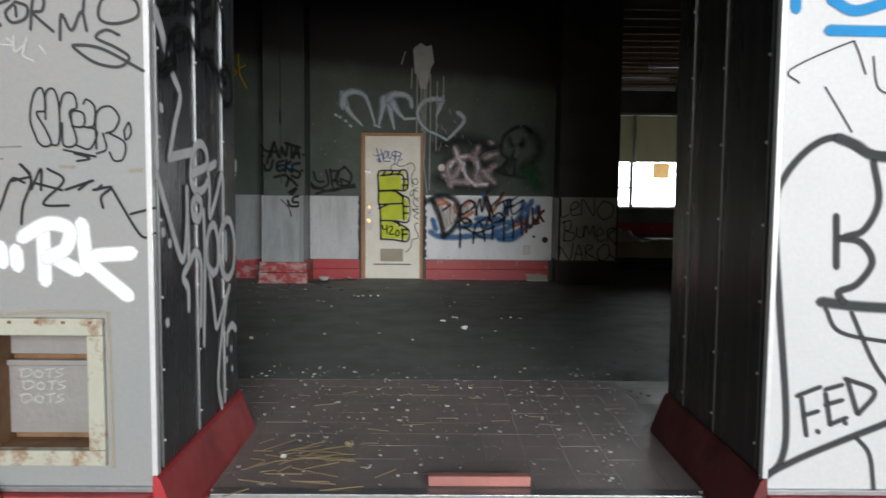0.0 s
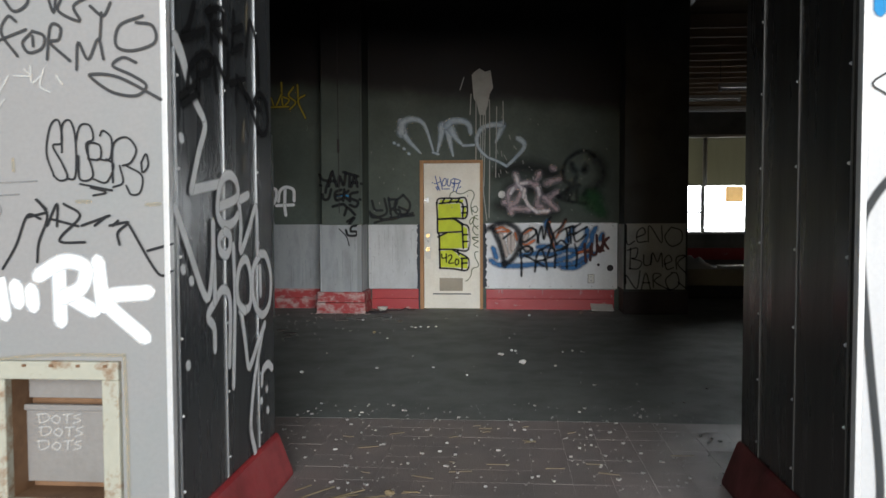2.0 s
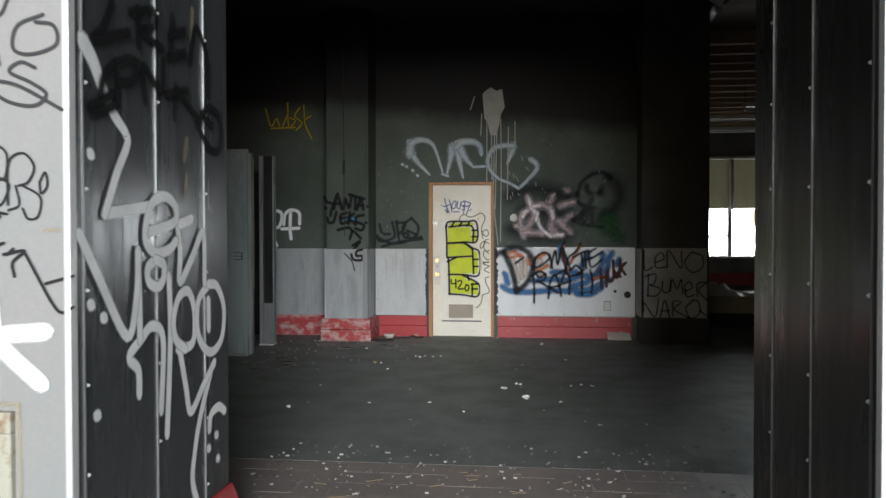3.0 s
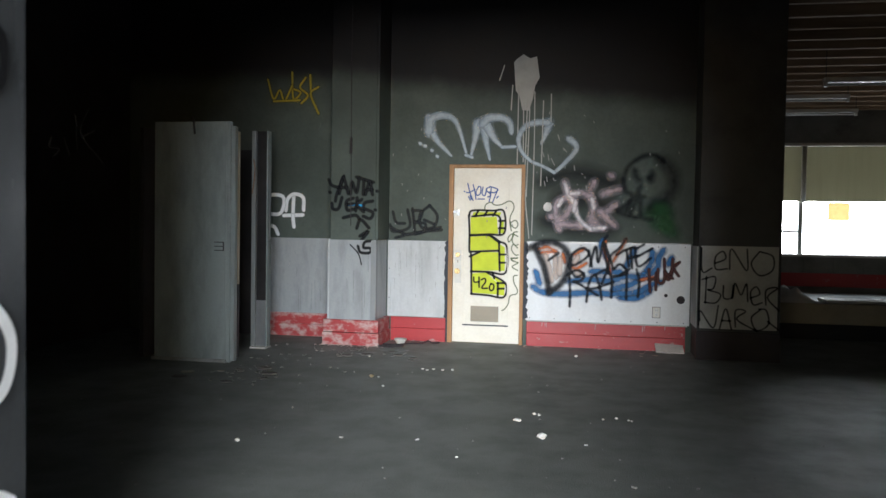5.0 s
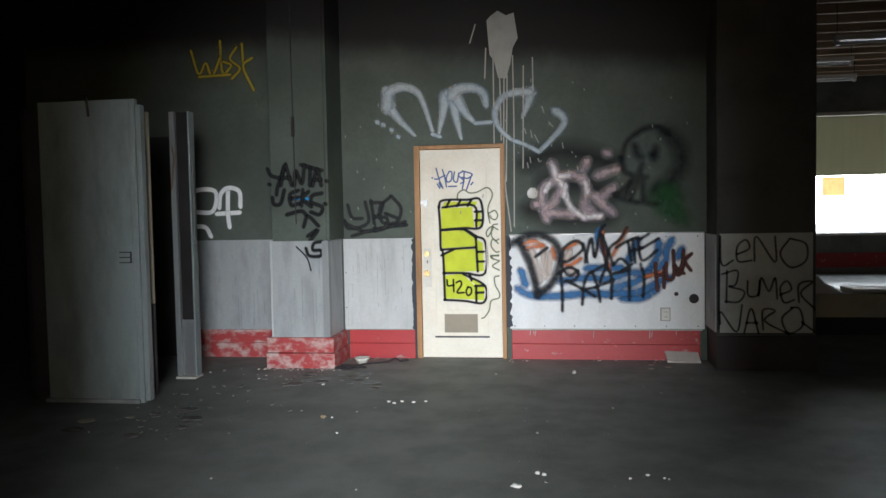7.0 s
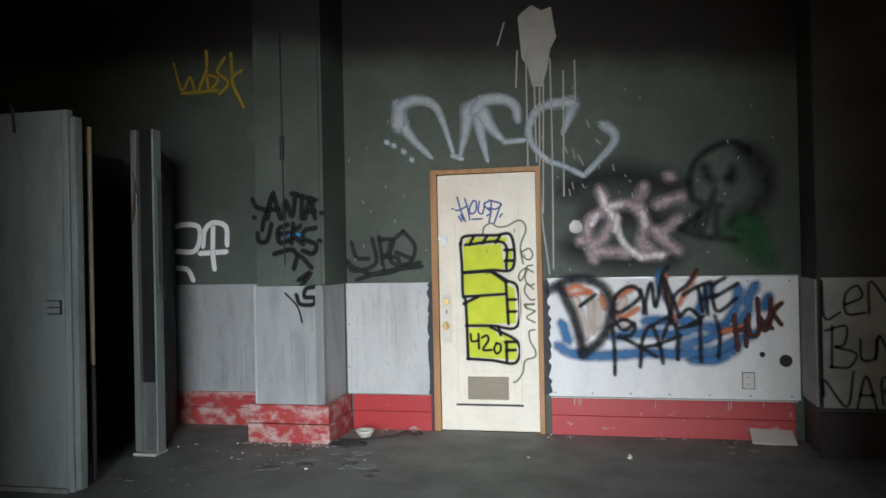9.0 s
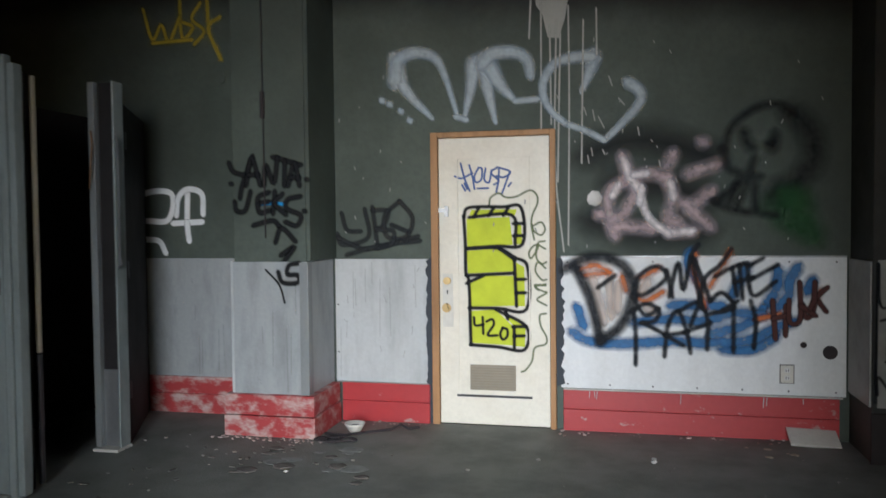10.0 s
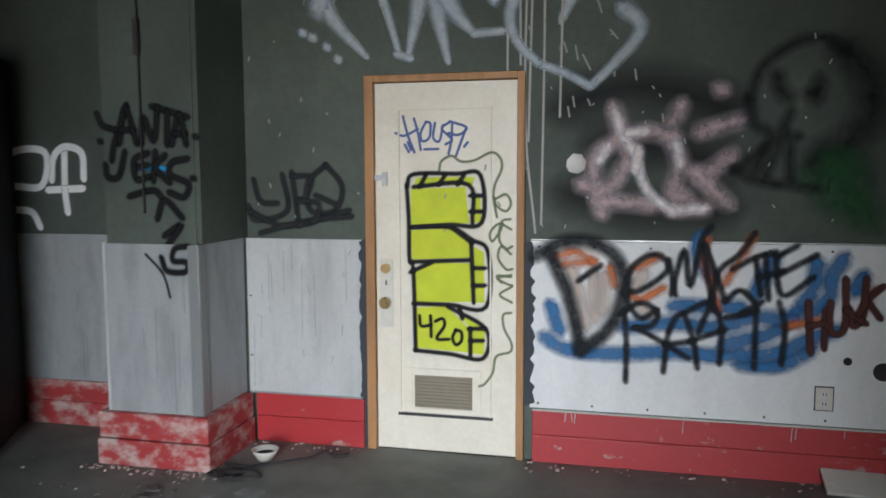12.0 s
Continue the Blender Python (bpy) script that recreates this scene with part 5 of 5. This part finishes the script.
spray(jamb_l, "white_letters", AT_JAMB, [[(3.497, 0.444), (3.5029999999999997, 0.44)], [(3.596, 0.373), (3.602, 0.369)], [(2.604, 1.624), (2.61, 1.62)], [(2.598, 1.145), (2.6039999999999996, 1.141)], [(2.672, 1.097), (2.678, 1.093)], [(2.628, 0.786), (2.634, 0.782)]], 0.05, SPRAY_WHITE, "white sprayed letters", lift=0.007)
spray(jamb_l, "black_letters", AT_JAMB, [[(2.736, 2.137), (2.677, 2.037), (2.615, 1.984), (2.838, 2.065)], [(2.905, 2.165), (2.906, 2.039)], [(2.851, 2.139), (3.019, 2.189), (3.02, 2.133), (2.919, 2.096), (3.081, 2.066)], [(3.175, 2.211), (3.145, 2.041)], [(3.144, 2.131), (3.277, 2.183)], [(3.145, 2.047), (3.278, 2.096)], [(3.325, 2.065), (3.385, 2.224), (3.49, 2.12), (3.504, 1.964)], [(2.763, 1.817), (2.75, 1.941)], [(2.655, 1.822), (2.69, 1.895), (2.813, 1.966), (2.907, 1.967), (2.853, 1.903), (2.763, 1.875)], [(2.95, 1.847), (2.935, 1.972), (3.068, 1.904), (3.091, 2.023)], [(3.18, 1.824), (3.195, 1.945)], [(3.298, 1.95), (3.114, 1.899)], [(3.212, 1.928), (3.427, 1.838)]], 0.05, SPRAY_BLACK, "black sprayed letters", lift=0.012)
spray(jamb_l, "black_letters", AT_JAMB, [[(3.39, 1.826), (3.527, 1.734), (3.63, 1.76), (3.628, 1.88), (3.524, 1.916), (3.427, 1.873)], [(3.446, 1.869), (3.546, 1.839)], [(2.598, 1.77), (2.738, 1.836)], [(2.61, 1.744), (2.758, 1.805)]], 0.05, SPRAY_BLACK, "black sprayed letters", lift=0.012)
spray(facade_right, "dark_strokes", AT_FACADE, [[(1.245, 0.211), (1.31, 0.29), (1.32, 0.462), (1.276, 0.887), (1.243, 1.253), (1.279, 1.385), (1.373, 1.492), (1.47, 1.525), (1.572, 1.473), (1.672, 1.457)], [(1.607, 1.437), (1.635, 1.29), (1.587, 1.182), (1.514, 1.153)], [(1.477, 1.23), (1.486, 1.04)], [(1.497, 1.148), (1.576, 1.132), (1.622, 1.057), (1.568, 0.973), (1.499, 0.943), (1.518, 0.906)], [(1.236, 0.22), (1.428, 0.316), (1.744, 0.448)]], 0.034, SPRAY_GREY, "dark grey sprayed outline letters")
spray(facade_right, "dark_bars", AT_FACADE, [[(1.434, 0.905), (1.569, 0.889), (1.737, 0.881)], [(1.47, 1.524), (1.538, 1.498), (1.606, 1.46), (1.739, 1.451)]], 0.05, SPRAY_GREY, lift=0.006)
spray(facade_right, "thin_strokes", AT_FACADE, [[(1.452, 0.88), (1.515, 0.788), (1.728, 0.747)], [(1.553, 0.864), (1.648, 0.67), (1.739, 0.551)], [(1.595, 0.378), (1.65, 0.309), (1.674, 0.169)]], 0.02, SPRAY_GREY, lift=0.0065)
spray(facade_right, "initials", AT_FACADE, [[(1.376, 0.531), (1.401, 0.385)], [(1.358, 0.54), (1.445, 0.575)], [(1.387, 0.463), (1.441, 0.48)], [(1.468, 0.549), (1.491, 0.429)], [(1.467, 0.566), (1.529, 0.584)], [(1.47, 0.506), (1.532, 0.524)], [(1.491, 0.429), (1.552, 0.455)], [(1.55, 0.601), (1.594, 0.473)], [(1.541, 0.609), (1.657, 0.559), (1.599, 0.471)], [(1.444, 0.403), (1.446, 0.398)], [(1.548, 0.438), (1.55, 0.433)]], 0.022, SPRAY_GREY, "dark grey sprayed letters F.E.D", lift=0.007)
spray(facade_right, "pencil_lines", AT_FACADE, [[(1.313, 1.726), (1.278, 1.774), (1.486, 1.872), (1.519, 1.864), (1.56, 1.761)], [(1.412, 1.711), (1.465, 1.631), (1.519, 1.547)], [(1.586, 1.825), (1.609, 1.713), (1.676, 1.681)]], 0.008, MARKER_GREY, "thin marker lines")
spray(facade_right, "blue_strokes", AT_FACADE, [[(1.418, 1.919), (1.712, 1.916)], [(1.421, 2.03), (1.512, 1.991), (1.657, 2.033)], [(1.287, 2.123), (1.288, 1.997)]], 0.05, SPRAY_SKY, "bright blue sprayed strokes")
spray(flap, "white_letters", AT_FLAP, [[(-1.655, 0.603), (-1.653, 0.57), (-1.618, 0.582), (-1.623, 0.604), (-1.662, 0.6)], [(-1.589, 0.599), (-1.607, 0.582), (-1.584, 0.569), (-1.572, 0.588), (-1.589, 0.599)], [(-1.561, 0.601), (-1.524, 0.605)], [(-1.544, 0.602), (-1.547, 0.569)], [(-1.492, 0.606), (-1.519, 0.594), (-1.493, 0.581), (-1.522, 0.57)], [(-1.647, 0.555), (-1.645, 0.522), (-1.61, 0.534), (-1.615, 0.556), (-1.654, 0.552)], [(-1.581, 0.551), (-1.599, 0.534), (-1.576, 0.521), (-1.565, 0.54), (-1.581, 0.551)], [(-1.553, 0.553), (-1.516, 0.557)], [(-1.536, 0.554), (-1.539, 0.521)], [(-1.484, 0.558), (-1.511, 0.546), (-1.485, 0.533), (-1.514, 0.522)], [(-1.656, 0.503), (-1.653, 0.469), (-1.619, 0.481), (-1.624, 0.503), (-1.663, 0.499)]], 0.0065, THIN_WHITE, "white marker words DOTS three times")
spray(flap, "white_letters", AT_FLAP, [[(-1.59, 0.498), (-1.607, 0.481), (-1.585, 0.468), (-1.573, 0.487), (-1.59, 0.498)], [(-1.561, 0.501), (-1.524, 0.505)], [(-1.544, 0.501), (-1.547, 0.469)], [(-1.492, 0.505), (-1.519, 0.494), (-1.493, 0.481), (-1.522, 0.469)]], 0.0065, THIN_WHITE, "white marker words DOTS three times")
rag = random.Random(3)
edge = [(-0.206, 1.19)] + [(-0.165 + rag.uniform(-0.012, 0.022), 1.19 - 0.03 * k) for k in range(30)] + [(-0.206, 0.30)]
patch(wall_back, "ragged_edge_paint", AT_PANEL, edge, EDGE_BLUE, "ragged dark blue-grey paint beside the door")
edge = [(-1.089, 1.2), (-1.089, 0.0)] + [(-1.118 - rag.uniform(0.0, 0.02), 0.03 * k) for k in range(40)]
patch(wall_back, "ragged_edge_paint", AT_PANEL, edge, EDGE_BLUE, "ragged dark blue-grey paint beside the door")
chips = []
for k in range(60):
    x, z = rag.choice((rag.uniform(-1.8, -1.1), rag.uniform(-0.15, 1.6), rag.gauss(-0.1, 0.3))), rag.uniform(1.25, 2.7)
    chips.append([(x, z), (x + rag.uniform(-0.01, 0.01), z - rag.uniform(0.004, 0.025))])
for k in range(0, 60, 20):
    spray(wall_back, "paint_chips", AT_WALL, chips[k:k + 20], 0.010, CHIP, "small pale paint chips", lift=0.012)
RUN = spray_paint("grey_water_run", (0.16, 0.165, 0.165), 1.0, 0.3, 0.6)
SCRATCH = spray_paint("pale_scratch", (0.70, 0.71, 0.71), 0.6, 0.75, 0.4)
for par, at, x0, x1, z0, z1, n in ((wall_back, AT_PANEL, -1.80, -1.13, 0.32, 1.17, 9), (wall_back, AT_PANEL, -3.35, -2.46, 0.3, 1.17, 6), (pillar_l, AT_PILLAR_LOW, -2.34, -1.9, 0.3, 1.17, 5)):
    runs, nicks = [], []
    for k in range(n):
        x, z, l = rag.uniform(x0, x1), rag.uniform(z0 + 0.25, z1), rag.uniform(0.1, 0.55)
        runs.append([(x, z), (x + rag.uniform(-0.006, 0.006), max(z - l, z0))])
        x, z = rag.uniform(x0, x1), rag.uniform(z0, z1)
        nicks.append([(x, z), (x + rag.uniform(-0.02, 0.02), z - rag.uniform(0.01, 0.07))])
    spray(par, "water_runs", at, runs, 0.012, RUN, "grey water runs down the paint", lift=0.003)
    spray(par, "scratches", at, nicks, 0.007, SCRATCH, "pale scratches in the paint", lift=0.0075)
runs = [[(x, 0.278), (x + rag.uniform(-0.005, 0.005), 0.278 - rag.uniform(0.02, 0.09))] for x in (0.02, 0.05, 0.07, 0.62, 1.14, 1.16, 1.38)]
spray(wall_back, "paint_runs", flat_at(BY - 0.0335), runs, 0.007, SCRATCH, "pale paint runs over the red base", lift=0.003)
outlet = thing("wall_outlet", "white power outlet plate on the white panel", "outlet")
# Black backing added to paint the shaded gap round the plate.
part("gap_outline", box_bm(1.2405, 1.3295, 10.733, 10.7375, 0.3705, 0.4945), BLACK, outlet)
part("plate", box_bm(1.245, 1.325, 10.729, 10.737, 0.375, 0.49, 0.003), PLASTIC, outlet)
for z in (0.408, 0.457):
    part("socket", box_bm(1.268, 1.302, 10.7265, 10.729, z - 0.015, z + 0.015, 0.001), TRIM, outlet)
    part("slot", boxes_bm([(1.276, 1.280, 10.725, 10.7265, z - 0.008, z + 0.008), (1.290, 1.294, 10.725, 10.7265, z - 0.008, z + 0.008)]), BLACK, outlet)
# Black discs laid on the panel paint the dark depth of two holes.
for x, z, r in ((1.545, 0.58, 0.045), (1.385, 0.625, 0.02)):
    hole = part("hole_disc", cyl_bm((x, 10.7375, z), (x, 10.734, z), r, 24), BLACK, wall_back, "black disc standing in for a hole in the panel")

# ---- small things on the floor ----
def rock(name, p, s, mat, label, seed, flat=0.6, group=""):
    bm = bmesh.new()
    s *= 0.72
    bmesh.ops.create_icosphere(bm, subdivisions=2, radius=1.0)
    for v in bm.verts:
        k = 1 + 0.45 * noise.noise(v.co * 1.4 + Vector((seed, seed * 2, 0)))
        v.co = Vector((v.co.x * k * s, v.co.y * k * s * 0.75, v.co.z * k * s * flat))
    zmin = min(v.co.z for v in bm.verts)
    for v in bm.verts:
        v.co += Vector((p[0], p[1], p[2] - zmin))
    return tagged(part(name, bm, mat), label, "debris", group)


rock("plaster_chunk", (0.249, 6.79, 0), 0.045, PALE, "white plaster chunk on the dark floor", 1)
rock("plaster_chunk", (0.051, 7.2, 0), 0.04, PALE, "white plaster chunk on the dark floor", 2, 0.4)
rock("plaster_chunk", (0.157, 7.42, 0), 0.022, PALE, "small white plaster chunk on the dark floor", 3)
rock("pebble", (-0.765, 3.29, -0.0), 0.022, PALE, "round white pebble on the tiles", 4, 0.8)
rock("yellow_lump", (-0.47, 3.47, 0), 0.035, STRAW, "yellowish crumpled lump on the tiles", 5)
for k, (x, y) in enumerate(((-1.0, 8.95), (-0.9, 8.97), (-0.81, 8.95), (-0.72, 8.98), (-0.95, 8.91))):
    rock("plaster_crumb", (x, y, 0), 0.022, PALE, "small plaster crumb on the floor", 10 + k, 0.4, "plaster crumbs")
rock("yellow_lump", (-1.369, 8.465, 0), 0.03, STRAW, "yellowish crumb on the dark floor", 20, 0.6)
rock("plaster_chunk", (-1.623, 6.271, 0), 0.025, PALE, "small white chunk on the dark floor", 21, 0.6)
rock("plaster_chunk", (-1.307, 8.475, 0), 0.012, PALE, "small white crumb on the dark floor", 22, 0.6)
rock("plaster_chunk", (-1.165, 8.1, 0), 0.014, PALE, "small white crumb on the dark floor", 23, 0.6)
rock("plaster_chunk", (-0.224, 6.249, 0), 0.014, PALE, "small white crumb on the dark floor", 24, 0.6)
rock("plaster_chunk", (0.419, 10.127, 0), 0.02, PALE, "small white chunk on the dark floor", 25, 0.6)
rock("plaster_chunk", (0.419, 10.069, 0), 0.022, PALE, "small white chunk on the dark floor", 26, 0.6)
rock("plaster_chunk", (0.193, 7.401, 0), 0.02, PALE, "small white chunk on the dark floor", 27, 0.6)
rock("plaster_chunk", (0.742, 7.438, 0), 0.016, PALE, "small white chunk on the dark floor", 28, 0.6)
rock("plaster_chunk", (0.647, 7.382, 0), 0.012, PALE, "small white crumb on the dark floor", 29, 0.6)
rock("plaster_chunk", (0.826, 7.401, 0), 0.012, PALE, "small white crumb on the dark floor", 30, 0.6)
rock("plaster_chunk", (0.414, 10.062, 0), 0.022, PALE, "small white chunk on the dark floor", 31, 0.6)
rock("plaster_chunk", (-1.678, 9.502, 0), 0.016, PALE, "small white crumb on the dark floor", 32, 0.6)
rock("plaster_chunk", (-1.687, 9.5, 0), 0.014, PALE, "small white crumb on the dark floor", 33, 0.6)
rock("plaster_flake", (-3.038, 8.25, 0), 0.09, CREAM, "pale flat flake before the partition", 34, 0.12)
rock("plaster_flake", (-2.781, 8.382, 0), 0.05, CREAM, "pale flat flake before the partition", 35, 0.12)
for k in range(16):
    dx, dy = rag.uniform(-2.35, -1.15), rag.uniform(9.35, 10.05)
    if k % 2:
        rock("dust_flake", (dx, dy, 0), rag.uniform(0.05, 0.13), DUST, "dusty grey flake of plaster trodden flat", 40 + k, 0.05, "trodden plaster flakes")
    else:
        rock("charred_scrap", (dx, dy, 0), rag.uniform(0.04, 0.10), GROUT, "curled dark scrap lying on the floor", 40 + k, 0.16, "charred scraps")
for k in range(6):
    rock("charred_scrap", (rag.uniform(-3.0, -2.2), rag.uniform(7.9, 8.6), 0), rag.uniform(0.05, 0.12), GROUT, "curled dark scrap lying on the floor", 60 + k, 0.14, "charred scraps")
for k in range(5):
    rock("plaster_flake", (rag.uniform(0.9, 1.6), rag.uniform(10.25, 10.5), 0), rag.uniform(0.015, 0.04), CREAM, "pale flake lying under the red base", 70 + k, 0.15)
bowl = thing("bowl", "small white bowl standing by the pillar", "bowl")
bm = bmesh.new()
ring = []
for r, z in ((0.035, 0.0), (0.045, 0.012), (0.065, 0.045), (0.075, 0.062), (0.068, 0.062), (0.055, 0.04), (0.03, 0.018)):
    ring.append([bm.verts.new((-1.575 + r * math.cos(a * math.tau / 24), 10.42 + r * math.sin(a * math.tau / 24), z)) for a in range(24)])
for a, b in zip(ring, ring[1:]):
    for i in range(24):
        bm.faces.new((a[i], a[(i + 1) % 24], b[(i + 1) % 24], b[i]))
bm.faces.new(ring[-1]), bm.faces.new(ring[0][::-1])
part("dish", bm, PLASTIC, bowl, smooth=True)
part("inner_disc", cyl_bm((-1.575, 10.42, 0.034), (-1.575, 10.42, 0.04), 0.05, 20), BLACK, bowl, "near-black disc inside the bowl")
wire = tagged(part("loose_wire", swept([(-1.75, 10.30, 0.012), (-1.6, 10.28, 0.012), (-1.45, 10.36, 0.02), (-1.33, 10.48, 0.012), (-1.28, 10.55, 0.03), (-1.22, 10.52, 0.012), (-1.15, 10.57, 0.012)], 0.009), BLACK), "loose black wire on the floor by the wall", "wire")
coil = []
for k in range(40):
    a = k * 0.42
    coil.append((-1.72 + (0.10 + 0.03 * math.sin(k * 0.7)) * math.cos(a) + 0.004 * k, 10.16 + (0.05 + 0.02 * math.cos(k)) * math.sin(a), 0.009 + 0.0003 * k))
tagged(part("hose_coil", swept(coil, 0.008), BLACK), "thin black hose lying in loose loops", "hose")
board_w = tagged(part("fallen_board", box_bm(-0.19, 0.19, -0.01, 0.01, 0, 0.17, 0.003), PLASTIC), "yellowed pale board leaning on the red base", "board")
board_w.matrix_world = pose(1.43, 10.58, 0.006, -62, 3, 4) @ Matrix.Diagonal((0.8, 1, 0.9, 1))
plank = tagged(part("plank", box_bm(-0.06, 0.395, 2.93, 2.985, 0.004, 0.05, 0.006), PINK), "faded pink wood block lying by the threshold", "plank")
bm = bmesh.new()
outline = [(-0.20, 0.0), (0.17, 0.0), (0.13, 0.18), (0.02, 0.29), (-0.07, 0.25), (-0.20, 0.21)]
rows = [[bm.verts.new((x, d + 0.28 * z, z)) for x, z in outline] for d in (0.0, 0.005)]
bm.faces.new(rows[0]), bm.faces.new(rows[1][::-1])
for a in range(6):
    bm.faces.new((rows[0][a], rows[1][a], rows[1][(a + 1) % 6], rows[0][(a + 1) % 6]))
bmesh.ops.recalc_face_normals(bm, faces=bm.faces)
scrap = tagged(part("cardboard_scrap", bm, PAPER_BOARD), "torn brown cardboard scrap leaning on the red base", "cardboard")
scrap.matrix_world = pose(-1.78, 2.37, -0.035, 0, 0, 0)
rng = random.Random(7)
bm = bmesh.new()
for k in range(34):
    x, y, a, l = rng.gauss(-0.74, 0.16), rng.gauss(3.22, 0.17), rng.uniform(-0.5, 0.9), rng.uniform(0.06, 0.26)
    x = max(x, -0.93)
    z = 0.006 + rng.random() * 0.012
    cyl_bm((x, y, z), (x + l * math.cos(a), y + l * math.sin(a), z + rng.uniform(0, 0.01)), 0.0028, 5, bm=bm)
for k in range(24):
    x, y, a, l = rng.uniform(-0.9, 1.05), rng.uniform(3.0, 4.8), rng.uniform(-0.5, 0.5), rng.uniform(0.03, 0.13)
    cyl_bm((x, y, 0.004), (x + l * math.cos(a), y + l * math.sin(a), 0.006), 0.0022, 5, bm=bm)
tagged(part("straw", bm, STRAW), "dry straw scattered on the tiles by the jamb", "straw", kind="stuff")
bm = bmesh.new()
for k in range(800):
    if rng.random() < 0.75:
        x, y = rng.uniform(-1.3, 1.4), rng.uniform(2.95, 5.3)
    else:
        x, y = rng.uniform(-3.6, 2.2), rng.uniform(4.5, 10.4)
    if (x < -0.96 or x > 1.09) and y < 3.7:
        continue
    s = rng.choice((0.002, 0.003, 0.003, 0.004, 0.005, 0.009))
    r = bmesh.ops.create_cube(bm, size=1.0, matrix=Matrix.Translation((x, y, s * 0.4)) @ Euler((0, 0, rng.random() * 3)).to_matrix().to_4x4() @ Matrix.Diagonal((s * rng.uniform(1, 3), s * rng.uniform(0.8, 2), s, 1)))
tagged(part("grit", bm, GRIT), "pale grit and paint flakes on the floor", "grit", kind="stuff")
bm = bmesh.new()
for k in range(70):
    x, y = rng.gauss(-2.5, 0.5), rng.gauss(8.5, 0.5)
    if k % 3 == 0:
        x, y = rng.gauss(-2.0, 0.4), rng.gauss(9.7, 0.25)
    if x < -2.95 or y > 10.1:
        continue
    s = rng.uniform(0.005, 0.017)
    bmesh.ops.create_cube(bm, size=1.0, matrix=Matrix.Translation((x, y, 0.004)) @ Euler((rng.uniform(-0.1, 0.1), rng.uniform(-0.1, 0.1), rng.random() * 3)).to_matrix().to_4x4() @ Matrix.Diagonal((s * rng.uniform(1, 4), s, 0.006, 1)))
tagged(part("rubble", bm, GROUT), "dark flat rubble scattered before the partition", "rubble", kind="stuff")

bm = bmesh.new()
for k in range(110):
    u = rng.random()
    if u < 0.5:
        x, y = rng.uniform(-2.5, -1.7), 10.17 - abs(rng.gauss(0, 0.06))
    elif u < 0.75:
        x, y = rng.uniform(-1.75, -1.1), 10.70 - abs(rng.gauss(0, 0.05))
    else:
        x, y = rng.uniform(-0.2, 1.6), 10.70 - abs(rng.gauss(0, 0.05))
    s = rng.uniform(0.004, 0.013)
    bmesh.ops.create_cube(bm, size=1.0, matrix=Matrix.Translation((x, y, s * 0.35)) @ Euler((0, 0, rng.random() * 3)).to_matrix().to_4x4() @ Matrix.Diagonal((s * rng.uniform(1, 2.5), s, s * 0.8, 1)))
tagged(part("paint_flakes", bm, FLAKE), "pinkish paint flakes along the foot of the wall", "flakes", kind="stuff")

# ---- quarry tiles inside the entrance ----
part("tile_bed", box_bm(-1.0, 1.16, 2.905, 4.863, -0.012, -0.0035), TILE, floor, "dirt-filled bed between the tiles")
bm = box_bm(-0.0993, 0.0993, -0.0973, 0.0973, -0.011, 0.0)
tile_mesh = bpy.data.meshes.new("tile")
bm.to_mesh(tile_mesh)
bm.free()
tile_mesh.materials.append(TILE)
for i in range(18):
    for j in range(10):
        x, y = -1.68 + 0.2 * i, 3.0 + 0.196 * j
        if (x < -1.1 or x > 1.13) and y < 3.84:
            continue
        t = new("tile", tile_mesh)
        t.parent = floor
        t.matrix_world = pose(x, y, 0.0 - rng.random() * 0.0012, rng.uniform(-0.12, 0.12), rng.uniform(-0.12, 0.12), rng.uniform(-0.3, 0.3))
